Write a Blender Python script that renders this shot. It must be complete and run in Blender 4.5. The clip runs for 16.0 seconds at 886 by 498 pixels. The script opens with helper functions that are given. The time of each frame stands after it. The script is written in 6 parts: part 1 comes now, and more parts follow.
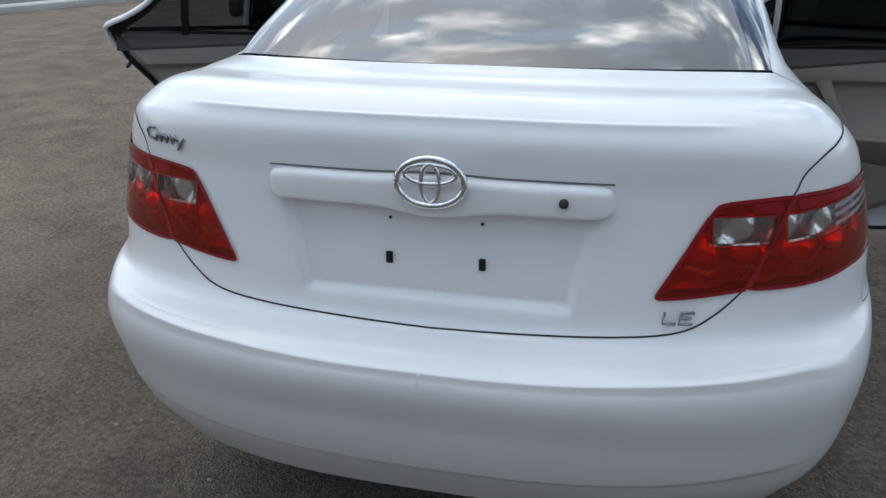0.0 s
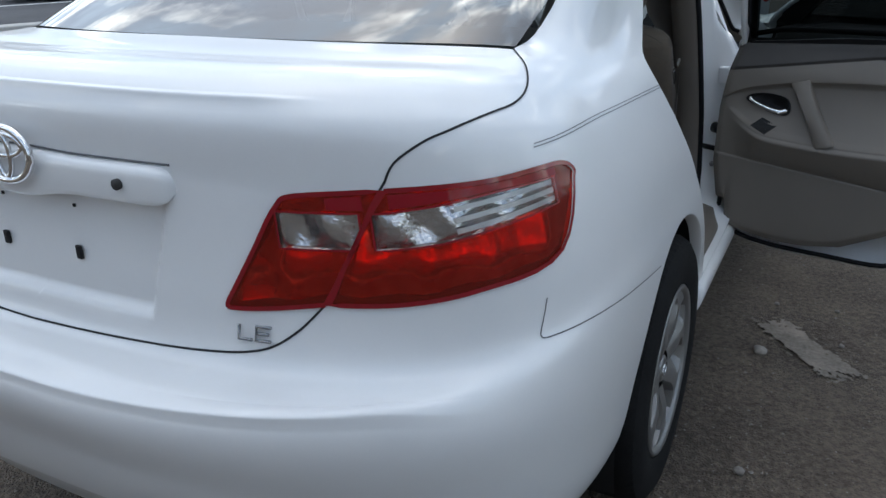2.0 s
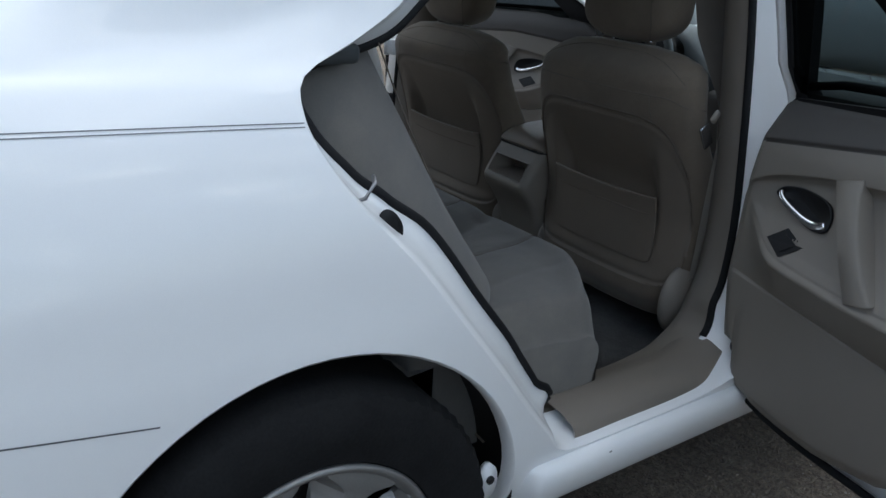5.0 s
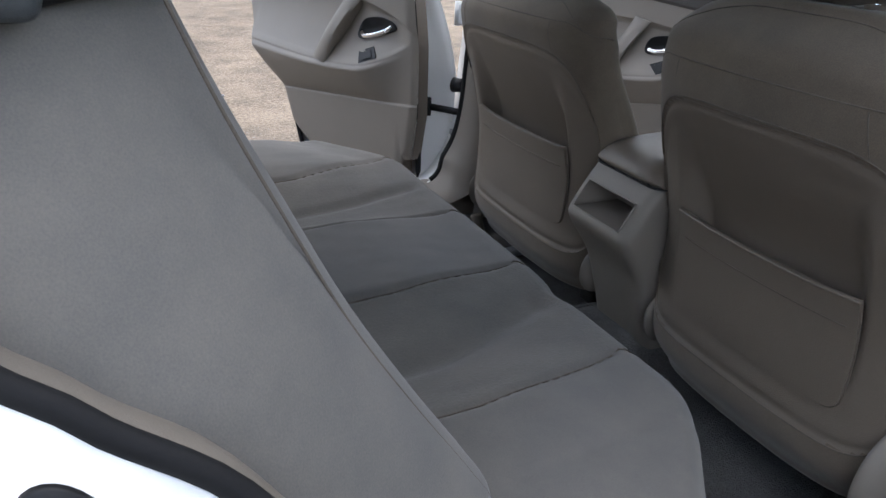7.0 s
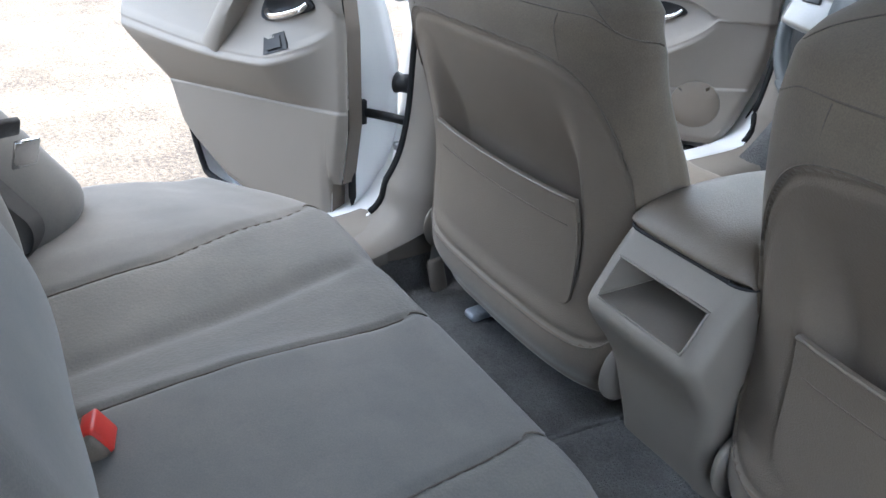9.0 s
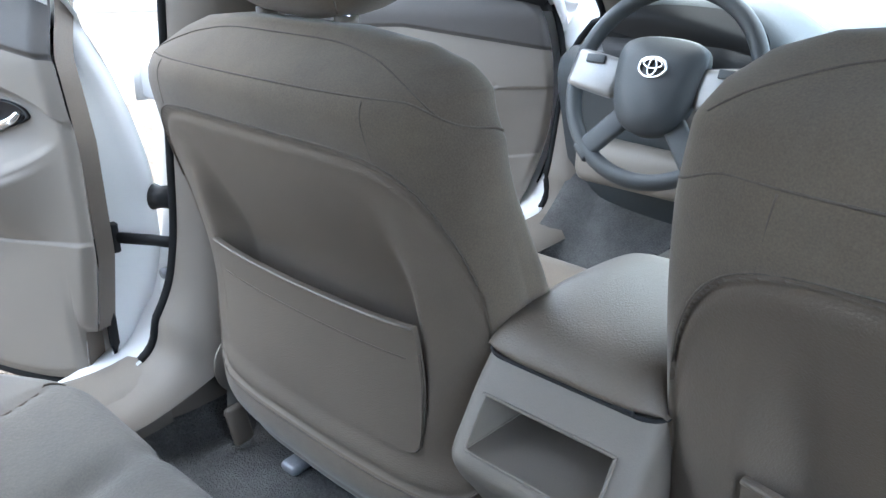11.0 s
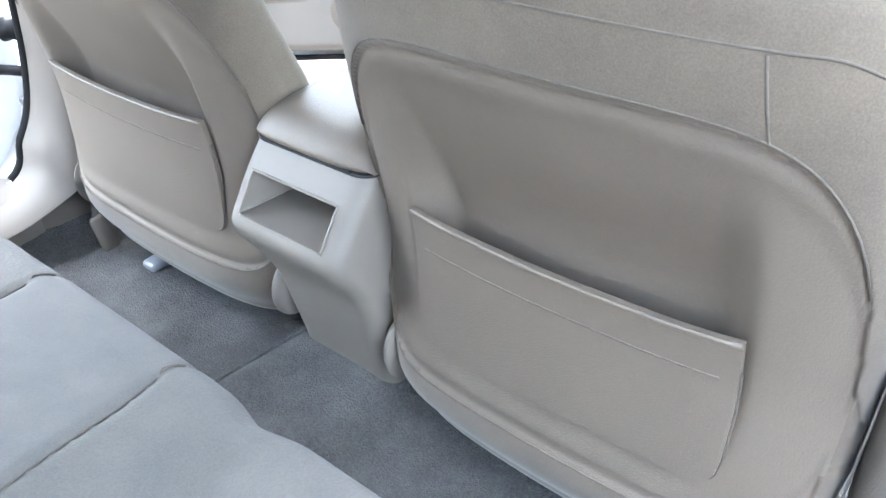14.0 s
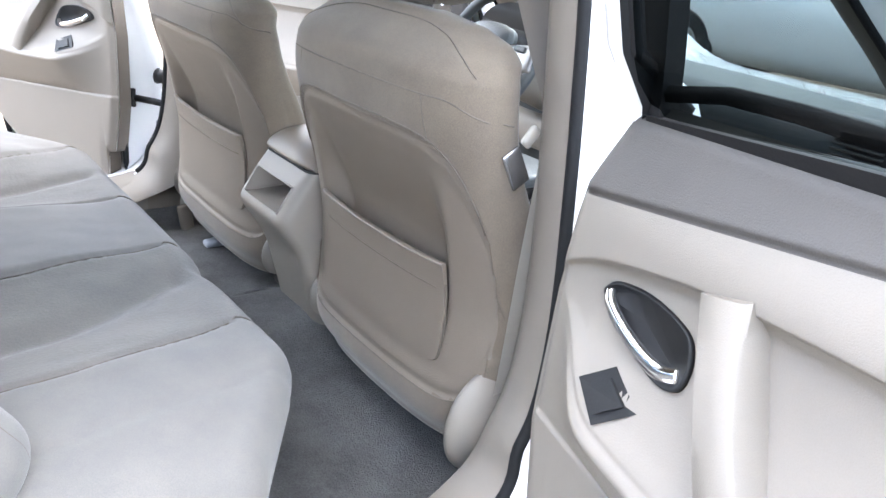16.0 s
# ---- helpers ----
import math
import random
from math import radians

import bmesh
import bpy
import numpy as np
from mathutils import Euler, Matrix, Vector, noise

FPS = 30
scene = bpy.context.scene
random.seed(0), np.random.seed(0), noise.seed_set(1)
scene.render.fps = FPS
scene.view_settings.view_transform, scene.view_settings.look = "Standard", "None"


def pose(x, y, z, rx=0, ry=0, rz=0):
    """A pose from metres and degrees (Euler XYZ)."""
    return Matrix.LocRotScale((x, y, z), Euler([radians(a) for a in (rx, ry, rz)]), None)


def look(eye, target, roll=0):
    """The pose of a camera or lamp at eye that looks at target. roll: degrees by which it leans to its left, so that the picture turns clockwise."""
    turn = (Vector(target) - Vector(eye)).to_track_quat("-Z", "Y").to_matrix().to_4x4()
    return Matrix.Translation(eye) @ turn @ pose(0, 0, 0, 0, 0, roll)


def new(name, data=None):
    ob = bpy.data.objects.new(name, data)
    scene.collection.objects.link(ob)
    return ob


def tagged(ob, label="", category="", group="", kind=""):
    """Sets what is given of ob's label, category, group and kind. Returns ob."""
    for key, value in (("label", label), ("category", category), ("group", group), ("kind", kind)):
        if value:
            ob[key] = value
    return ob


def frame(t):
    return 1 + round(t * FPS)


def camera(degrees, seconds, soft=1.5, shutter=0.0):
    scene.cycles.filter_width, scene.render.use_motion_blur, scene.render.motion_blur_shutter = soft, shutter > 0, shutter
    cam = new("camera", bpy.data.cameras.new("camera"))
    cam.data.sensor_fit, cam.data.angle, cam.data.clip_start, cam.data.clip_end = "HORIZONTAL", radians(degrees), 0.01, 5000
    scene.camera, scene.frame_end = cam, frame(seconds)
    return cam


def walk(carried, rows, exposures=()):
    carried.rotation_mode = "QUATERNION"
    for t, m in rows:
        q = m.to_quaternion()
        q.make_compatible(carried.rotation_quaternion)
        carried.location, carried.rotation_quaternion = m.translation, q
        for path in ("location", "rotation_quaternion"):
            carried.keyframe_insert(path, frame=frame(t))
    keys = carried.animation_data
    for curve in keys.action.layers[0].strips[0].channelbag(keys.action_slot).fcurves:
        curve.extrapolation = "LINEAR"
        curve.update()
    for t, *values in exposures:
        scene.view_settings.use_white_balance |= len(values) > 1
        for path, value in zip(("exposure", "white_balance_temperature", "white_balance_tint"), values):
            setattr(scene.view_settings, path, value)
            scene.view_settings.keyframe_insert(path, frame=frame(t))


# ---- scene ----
cam = camera(58.0, 16.0)
PATH = [
    (0, (0.329, -1.179, 1.458), (-0.091, 0.619, 0.688), -0.3),
    (0.5, (0.515, -1.098, 1.389), (-0.036, 0.714, 0.748), -0.3),
    (1, (0.772, -0.965, 1.377), (0.104, 0.8, 0.715), -0.9),
    (1.5, (0.994, -0.813, 1.337), (0.223, 0.895, 0.638), -1.2),
    (2, (1.183, -0.645, 1.33), (0.324, 1.006, 0.596), -1.3),
    (2.5, (1.423, -0.446, 1.319), (0.416, 1.119, 0.587), -2.0),
    (3, (1.596, -0.238, 1.301), (0.464, 1.25, 0.589), -2.5),
    (3.5, (1.711, -0.011, 1.306), (0.471, 1.385, 0.589), -1.0),
    (4, (1.818, 0.234, 1.3), (0.463, 1.517, 0.581), -0.1),
    (4.5, (1.8, 0.49, 1.278), (0.361, 1.672, 0.547), 1.5),
    (5, (1.72, 0.715, 1.24), (0.2, 1.793, 0.512), 3.1),
    (5.2, (1.69, 0.801, 1.228), (0.133, 1.823, 0.5), 3.8),
    (7.3, (1.04, 1.387, 1.121), (-0.628, 2.093, 0.272), 2.1),
    (7.5, (0.988, 1.443, 1.147), (-0.669, 2.101, 0.24), 1.1),
    (8, (0.87, 1.488, 1.13), (-0.772, 2.149, 0.198), 1.1),
    (8.5, (0.726, 1.508, 1.114), (-0.89, 2.266, 0.211), 1.6),
    (8.7, (0.666, 1.512, 1.111), (-0.916, 2.328, 0.2), 2.2),
    (10.8, (0.359, 1.632, 1.06), (-0.965, 2.948, 0.343), 0.7),
    (11, (0.361, 1.635, 1.072), (-0.908, 2.999, 0.343), 0.8),
    (11.5, (0.376, 1.629, 1.072), (-0.775, 3.106, 0.37), 1.3),
    (12, (0.396, 1.642, 1.071), (-0.693, 3.168, 0.372), 1.4),
    (12.5, (0.441, 1.667, 1.07), (-0.631, 3.162, 0.285), 0.7),
    (13, (0.497, 1.686, 1.064), (-0.565, 3.094, 0.122), 0.2),
    (13.5, (0.573, 1.658, 1.068), (-0.48, 3.018, 0.047), -0.0),
    (14, (0.668, 1.631, 1.077), (-0.424, 2.947, 0.039), 0.2),
    (14.5, (0.809, 1.617, 1.096), (-0.384, 2.866, 0.087), 0.8),
    (14.8, (0.919, 1.573, 1.121), (-0.345, 2.794, 0.166), 2.8),
    (15, (0.988, 1.545, 1.122), (-0.297, 2.806, 0.25), 3.8),
    (15.2, (1.078, 1.512, 1.128), (-0.257, 2.765, 0.324), 5.5),
    (15.5, (1.172, 1.472, 1.143), (-0.169, 2.749, 0.387), 6.5),
    (16, (1.346, 1.49, 1.14), (-0.086, 2.667, 0.391), 6.9),
]
EXPOSURES = [(0.0, 0.17, 6330, 5), (1.5, 0.14, 6230, 5), (3.0, 0.25, 6150, 4), (4.0, 0.32, 6200, 4), (5.0, 0.46, 6200, 4), (5.2, 0.55, 6220, 5), (7.3, 1.85, 6550, 10), (8.0, 2.35, 6550, 10), (8.5, 2.65, 6300, 8), (10.8, 3.05, 6060, 5), (12.5, 3.48, 6060, 5), (13.5, 4.15, 6060, 5), (14.5, 4.4, 6250, 7), (15.0, 4.28, 6380, 8), (16.0, 3.76, 6580, 10)]
walk(cam, [(t, look(eye, target, roll)) for t, eye, target, roll in PATH], EXPOSURES)

# ---- world and sun ----
world = bpy.data.worlds.new("sky")
scene.world = world
world.use_nodes = True
wn, wl = world.node_tree.nodes, world.node_tree.links
wn.clear()
w_out, w_bg = wn.new("ShaderNodeOutputWorld"), wn.new("ShaderNodeBackground")
w_sky = wn.new("ShaderNodeTexSky")
w_sky.sky_type, w_sky.sun_disc = "NISHITA", False
SUN_EL, SUN_AZ = radians(65), radians(-48)
w_sky.sun_elevation, w_sky.sun_rotation, w_sky.air_density, w_sky.dust_density = SUN_EL, SUN_AZ, 1.0, 1.5
w_tc, w_map = wn.new("ShaderNodeTexCoord"), wn.new("ShaderNodeMapping")
w_map.inputs["Scale"].default_value = (1.0, 1.0, 2.2)
w_map.inputs["Location"].default_value = (3.1, 1.7, 0.4)
w_noise, w_ramp = wn.new("ShaderNodeTexNoise"), wn.new("ShaderNodeValToRGB")
w_noise.inputs["Scale"].default_value, w_noise.inputs["Detail"].default_value, w_noise.inputs["Roughness"].default_value = 4.2, 8.0, 0.58
w_ramp.color_ramp.elements[0].position, w_ramp.color_ramp.elements[1].position = 0.45, 0.66
w_mix = wn.new("ShaderNodeMix")
w_mix.data_type = "RGBA"
w_tone, w_tint = wn.new("ShaderNodeTexNoise"), wn.new("ShaderNodeMix")
w_tone.inputs["Scale"].default_value, w_tone.inputs["Detail"].default_value = 6.5, 5.0
w_tint.data_type = "RGBA"
w_tint.inputs["A"].default_value, w_tint.inputs["B"].default_value = (6.0, 7.6, 10.2, 1), (40.0, 38.5, 36.5, 1)
w_tr = wn.new("ShaderNodeMapRange")
w_tr.inputs["From Min"].default_value, w_tr.inputs["From Max"].default_value = 0.48, 0.68
wl.new(w_map.outputs["Vector"], w_tone.inputs["Vector"])
wl.new(w_tone.outputs["Fac"], w_tr.inputs["Value"])
wl.new(w_tr.outputs["Result"], w_tint.inputs["Factor"])
wl.new(w_tint.outputs["Result"], w_mix.inputs["B"])
for a, b in ((w_tc.outputs["Generated"], w_map.inputs["Vector"]), (w_map.outputs["Vector"], w_noise.inputs["Vector"]), (w_noise.outputs["Fac"], w_ramp.inputs["Fac"]),
             (w_ramp.outputs["Color"], w_mix.inputs["Factor"]), (w_sky.outputs["Color"], w_mix.inputs["A"]), (w_mix.outputs["Result"], w_bg.inputs["Color"]), (w_bg.outputs["Background"], w_out.inputs["Surface"])):
    wl.new(a, b)
w_bg.inputs["Strength"].default_value = 0.12
sun = new("sun", bpy.data.lights.new("sun", "SUN"))
sun.data.energy, sun.data.angle, sun.data.color = 0.95, radians(100), (1.0, 0.98, 0.95)
sun.matrix_world = look((8 * math.sin(SUN_AZ) * math.cos(SUN_EL), 8 * math.cos(SUN_AZ) * math.cos(SUN_EL), 8 * math.sin(SUN_EL)), (0, 0, 0))

# ---- materials ----


def material(name, color, rough=0.5, metal=0.0, coat=0.0, vary=0.12, scale=6.0, fine=220.0, bump=0.15, sheen=0.0, per=0.0, spec=0.5, other=None, depth=0.002, weave=0.0):
    """A surface with stains at a large scale and grain at a small one."""
    m = bpy.data.materials.new(name)
    m.use_nodes = True
    n, l = m.node_tree.nodes, m.node_tree.links
    b = n["Principled BSDF"]
    b.inputs["Roughness"].default_value, b.inputs["Metallic"].default_value = rough, metal
    b.inputs["Coat Weight"].default_value, b.inputs["Coat Roughness"].default_value = coat, 0.04
    b.inputs["Sheen Weight"].default_value, b.inputs["Specular IOR Level"].default_value = sheen, spec
    tc = n.new("ShaderNodeTexCoord")
    big, small = n.new("ShaderNodeTexNoise"), n.new("ShaderNodeTexNoise")
    big.inputs["Scale"].default_value, big.inputs["Detail"].default_value = scale, 7.0
    big.inputs["Roughness"].default_value = 0.68
    small.inputs["Scale"].default_value, small.inputs["Detail"].default_value = fine, 3.0
    mix = n.new("ShaderNodeMix")
    mix.data_type = "RGBA"
    mix.inputs["A"].default_value = (*[c * (1 - vary) for c in color], 1)
    mix.inputs["B"].default_value = (*[min(1, c * (1 + vary)) for c in (other or color)], 1)
    add = n.new("ShaderNodeMath")
    add.operation = "MULTIPLY_ADD"
    add.inputs[1].default_value, add.inputs[2].default_value = 0.35, 0.0
    add2 = n.new("ShaderNodeMath")
    add2.operation = "MULTIPLY_ADD"
    add2.inputs[1].default_value = 0.65
    l.new(tc.outputs["Object"], big.inputs["Vector"])
    l.new(tc.outputs["Object"], small.inputs["Vector"])
    l.new(small.outputs["Fac"], add.inputs[0])
    l.new(big.outputs["Fac"], add2.inputs[0])
    l.new(add.outputs[0], add2.inputs[2])
    spread = n.new("ShaderNodeMapRange")
    spread.inputs["From Min"].default_value, spread.inputs["From Max"].default_value = 0.36, 0.64
    l.new(add2.outputs[0], spread.inputs["Value"])
    l.new(spread.outputs["Result"], mix.inputs["Factor"])
    last = mix.outputs["Result"]
    if per:
        info, hue = n.new("ShaderNodeObjectInfo"), n.new("ShaderNodeHueSaturation")
        rng = n.new("ShaderNodeMapRange")
        rng.inputs["To Min"].default_value, rng.inputs["To Max"].default_value = 1 - per, 1 + per
        l.new(info.outputs["Random"], rng.inputs["Value"])
        l.new(rng.outputs["Result"], hue.inputs["Value"])
        l.new(last, hue.inputs["Color"])
        last = hue.outputs["Color"]
    l.new(last, b.inputs["Base Color"])
    if bump:
        bp = n.new("ShaderNodeBump")
        bp.inputs["Strength"].default_value, bp.inputs["Distance"].default_value = bump, depth
        l.new(small.outputs["Fac"], bp.inputs["Height"])
        if weave:
            wv = n.new("ShaderNodeTexVoronoi")
            wv.inputs["Scale"].default_value = weave
            mm = n.new("ShaderNodeMath")
            mm.operation = "ADD"
            l.new(tc.outputs["Object"], wv.inputs["Vector"])
            l.new(small.outputs["Fac"], mm.inputs[0])
            l.new(wv.outputs["Distance"], mm.inputs[1])
            l.new(mm.outputs[0], bp.inputs["Height"])
        l.new(bp.outputs["Normal"], b.inputs["Normal"])
    return m


def glass(name, tint, gloss=1.0, face=0.06):
    m = bpy.data.materials.new(name)
    m.use_nodes = True
    n, l = m.node_tree.nodes, m.node_tree.links
    n.clear()
    out, mix, clear, shine, fres = (n.new("ShaderNode" + k) for k in ("OutputMaterial", "MixShader", "BsdfTransparent", "BsdfGlossy", "LayerWeight"))
    rise, add = n.new("ShaderNodeMath"), n.new("ShaderNodeMath")
    rise.operation, add.operation, add.use_clamp = "POWER", "MULTIPLY_ADD", True
    rise.inputs[1].default_value, add.inputs[1].default_value, add.inputs[2].default_value = 4.0, 1 - face, face
    fres.inputs["Blend"].default_value = 0.5
    clear.inputs["Color"].default_value = (*tint, 1)
    shine.inputs["Roughness"].default_value = 0.01
    shine.inputs["Color"].default_value = (gloss, gloss, gloss, 1)
    l.new(fres.outputs["Facing"], rise.inputs[0])
    l.new(rise.outputs[0], add.inputs[0])
    l.new(add.outputs[0], mix.inputs["Fac"])
    l.new(clear.outputs[0], mix.inputs[1])
    l.new(shine.outputs[0], mix.inputs[2])
    l.new(mix.outputs[0], out.inputs["Surface"])
    return m


PAINT = material("white_car_paint", (0.80, 0.80, 0.80), 0.28, coat=0.5, vary=0.03, scale=1.5, fine=900, bump=0.0)
FABRIC = material("beige_fabric", (0.134, 0.129, 0.123), 0.92, vary=0.16, scale=6.0, fine=620, bump=0.3, sheen=0.2, spec=0.15, other=(0.139, 0.128, 0.115), depth=0.0008)
# browner than the bench; shade on the rear-facing seat backs darkens this colour
SEATCLOTH_SHADED = material("brown_beige_fabric_shaded", (0.123, 0.100, 0.080), 0.92, vary=0.18, scale=4.0, fine=620, bump=0.3, sheen=0.18, spec=0.15, other=(0.137, 0.111, 0.083), depth=0.0008)
WOVEN = material("woven_seat_insert", (0.129, 0.125, 0.117), 0.95, vary=0.15, scale=6.0, fine=500, bump=0.35, sheen=0.18, spec=0.1, other=(0.136, 0.125, 0.112), depth=0.0012, weave=210)
SEAMLINE = material("seam_thread", (0.104, 0.087, 0.070), 0.9, vary=0.2, scale=30, fine=400, bump=0.2)
TRIM = material("beige_plastic", (0.184, 0.162, 0.138), 0.55, vary=0.05, scale=4, fine=700, bump=0.2)
PILLAR = material("grey_beige_pillar_plastic", (0.172, 0.149, 0.124), 0.6, vary=0.06, scale=4, fine=600, bump=0.25)
VINYL = material("grey_beige_vinyl", (0.145, 0.119, 0.094), 0.5, vary=0.08, scale=4, fine=500, bump=0.3)
DARKTRIM = material("dark_grey_plastic", (0.060, 0.054, 0.050), 0.6, vary=0.08, scale=5, fine=600, bump=0.3)
DASH = material("grey_dash_plastic", (0.042, 0.048, 0.052), 0.5, vary=0.06, scale=4, fine=500, bump=0.3)
CARPET = material("grey_carpet", (0.122, 0.120, 0.118), 0.98, vary=0.3, scale=11, fine=260, bump=1.0, spec=0.1, depth=0.0035, weave=380)
RUBBER = material("black_rubber", (0.011, 0.011, 0.0115), 0.85, vary=0.3, scale=9, fine=200, bump=0.4, spec=0.15)
SEAL = material("black_door_seal", (0.010, 0.010, 0.011), 0.7, vary=0.1, scale=9, fine=200, bump=0.2, spec=0.2)
BLACK = material("black_plastic", (0.012, 0.012, 0.013), 0.5, vary=0.1, scale=9, fine=300, bump=0.1, spec=0.25)
CHROME = material("chrome", (0.82, 0.82, 0.83), 0.12, metal=1.0, vary=0.03, scale=9, fine=300, bump=0.0)
BADGE = material("dull_badge_chrome", (0.30, 0.30, 0.31), 0.25, metal=0.9, vary=0.05, scale=40, fine=300, bump=0.0)
SILVER = material("silver_hubcap", (0.24, 0.235, 0.23), 0.38, metal=0.55, vary=0.06, scale=9, fine=300, bump=0.05)
STEELGREY = material("grey_bolt_steel", (0.30, 0.30, 0.31), 0.45, metal=0.6, vary=0.2, scale=20, fine=200, bump=0.1)
STEEL = material("dark_steel", (0.05, 0.048, 0.046), 0.6, metal=0.5, vary=0.3, scale=12, fine=200, bump=0.2)
BELT = material("beige_belt_webbing", (0.26, 0.24, 0.21), 0.8, vary=0.08, scale=6, fine=900, bump=0.5)
DARKBELT = material("dark_belt_webbing", (0.045, 0.042, 0.04), 0.85, vary=0.1, scale=6, fine=900, bump=0.5)
RED = material("red_button", (0.55, 0.03, 0.02), 0.4, vary=0.05, bump=0.0)
CREVICE = material("panel_gap", (0.02, 0.02, 0.022), 0.9, vary=0.1, bump=0.0)
GLASS = glass("tinted_glass", (0.13, 0.155, 0.16), 0.5, 0.012)
REARGLASS = glass("rear_window_glass", (0.13, 0.145, 0.155), 1.0, 0.17)
CLEAR = glass("clear_glass", (0.86, 0.91, 0.89), 0.7, 0.03)


def lens(name, color, rough, trans):
    m = bpy.data.materials.new(name)
    m.use_nodes = True
    n, l = m.node_tree.nodes, m.node_tree.links
    n.clear()
    out, mix, mix2, clear, diff, shine, fres = (n.new("ShaderNode" + k) for k in ("OutputMaterial", "MixShader", "MixShader", "BsdfTransparent", "BsdfDiffuse", "BsdfGlossy", "Fresnel"))
    clear.inputs["Color"].default_value = (*color, 1)
    diff.inputs["Color"].default_value = (*[c * 0.7 for c in color], 1)
    shine.inputs["Roughness"].default_value, fres.inputs["IOR"].default_value = rough, 1.5
    mix.inputs["Fac"].default_value = trans
    l.new(diff.outputs[0], mix.inputs[1])
    l.new(clear.outputs[0], mix.inputs[2])
    l.new(fres.outputs["Fac"], mix2.inputs["Fac"])
    l.new(mix.outputs[0], mix2.inputs[1])
    l.new(shine.outputs[0], mix2.inputs[2])
    l.new(mix2.outputs[0], out.inputs["Surface"])
    return m


REDLENS = lens("red_lamp_lens", (0.95, 0.055, 0.03), 0.03, 0.8)
PINKLENS = lens("deep_red_lamp_lens", (0.62, 0.03, 0.05), 0.03, 0.5)
CLEARLENS = lens("clear_lamp_lens", (0.95, 0.95, 0.96), 0.02, 0.97)
REFLECTOR = material("lamp_reflector", (0.74, 0.73, 0.72), 0.12, metal=0.9, vary=0.2, scale=50, fine=140, bump=0.5)

# ---- mesh helpers ----


def part(name, me, mat, parent, label=""):
    """Links a mesh (or a bmesh) as one object under parent."""
    if isinstance(me, bmesh.types.BMesh):
        bm, me = me, bpy.data.meshes.new(name)
        bm.to_mesh(me)
        bm.free()
    if not me.materials:
        me.materials.append(mat)
    ob = new(name, me)
    ob.parent = parent
    if label:
        ob["label"] = label
    return ob


def thing(name, label, category, group="", kind="", at=(0, 0, 0)):
    ob = new(name)
    ob.location = at
    ob.empty_display_size = 0.1
    return tagged(ob, label, category, group, kind)


def mesh(verts, faces, smooth=True, name="mesh"):
    me = bpy.data.meshes.new(name)
    me.from_pydata([tuple(map(float, v)) for v in verts], [], [tuple(map(int, f)) for f in faces])
    me.validate()
    if smooth:
        me.polygons.foreach_set("use_smooth", [True] * len(me.polygons))
    return me


def fixed(me, mat=None, sharp=None):
    """Outward normals, and smooth shading with sharp edges over an angle."""
    bm = bmesh.new()
    bm.from_mesh(me)
    bmesh.ops.remove_doubles(bm, verts=bm.verts, dist=1e-5)
    bmesh.ops.recalc_face_normals(bm, faces=bm.faces)
    if sharp:
        for e in bm.edges:
            if len(e.link_faces) == 2 and e.calc_face_angle() > radians(sharp):
                e.smooth = False
    for f in bm.faces:
        f.smooth = True
    bm.to_mesh(me)
    bm.free()
    if mat:
        me.materials.append(mat)
    return me


def box(size, at=(0, 0, 0), bevel=0.01, seg=3, rot=None, taper=None):
    """A bmesh box with rounded edges; taper shrinks the top."""
    bm = bmesh.new()
    bmesh.ops.create_cube(bm, size=1.0)
    for v in bm.verts:
        v.co = Vector((v.co.x * size[0], v.co.y * size[1], v.co.z * size[2]))
        if taper and v.co.z > 0:
            v.co.x *= taper[0]
            v.co.y *= taper[1]
    if bevel:
        bmesh.ops.bevel(bm, geom=bm.edges[:], offset=bevel, segments=seg, affect="EDGES", profile=0.5)
    for f in bm.faces:
        f.smooth = True
    if rot:
        bmesh.ops.rotate(bm, verts=bm.verts, cent=(0, 0, 0), matrix=Euler([radians(a) for a in rot]).to_matrix())
    bmesh.ops.translate(bm, verts=bm.verts, vec=at)
    return bm


def loft(rings, closed=True, caps=True, loop=False):
    """A skin over rings of equal length."""
    n = len(rings[0])
    verts = [p for r in rings for p in r]
    faces = []
    for i in range(len(rings) if loop else len(rings) - 1):
        a, b = i * n, ((i + 1) % len(rings)) * n
        for j in range(n if closed else n - 1):
            k = (j + 1) % n
            faces.append((a + j, a + k, b + k, b + j))
    if caps and not loop and closed:
        faces += [tuple(range(n))[::-1], tuple(range((len(rings) - 1) * n, len(rings) * n))]
    return mesh(verts, faces)


def tube(points, radius, sides=8, closed=False, flat=1.0):
    """A round rod along points; flat squeezes it in z."""
    pts = [Vector(p) for p in points]
    rings = []
    up = Vector((0, 0, 1))
    for i, p in enumerate(pts):
        a = pts[i - 1] if i or closed else p
        b = pts[(i + 1) % len(pts)] if i + 1 < len(pts) or closed else p
        d = (b - a).normalized()
        s = d.cross(up)
        if s.length < 0.05:
            s = d.cross(Vector((0, 1, 0)))
        s.normalize()
        t = s.cross(d)
        r = radius(i / max(1, len(pts) - 1)) if callable(radius) else radius
        rings.append([p + s * (math.cos(2 * math.pi * k / sides) * r) + t * (math.sin(2 * math.pi * k / sides) * r * flat) for k in range(sides)])
    return fixed(loft(rings, True, not closed, closed))


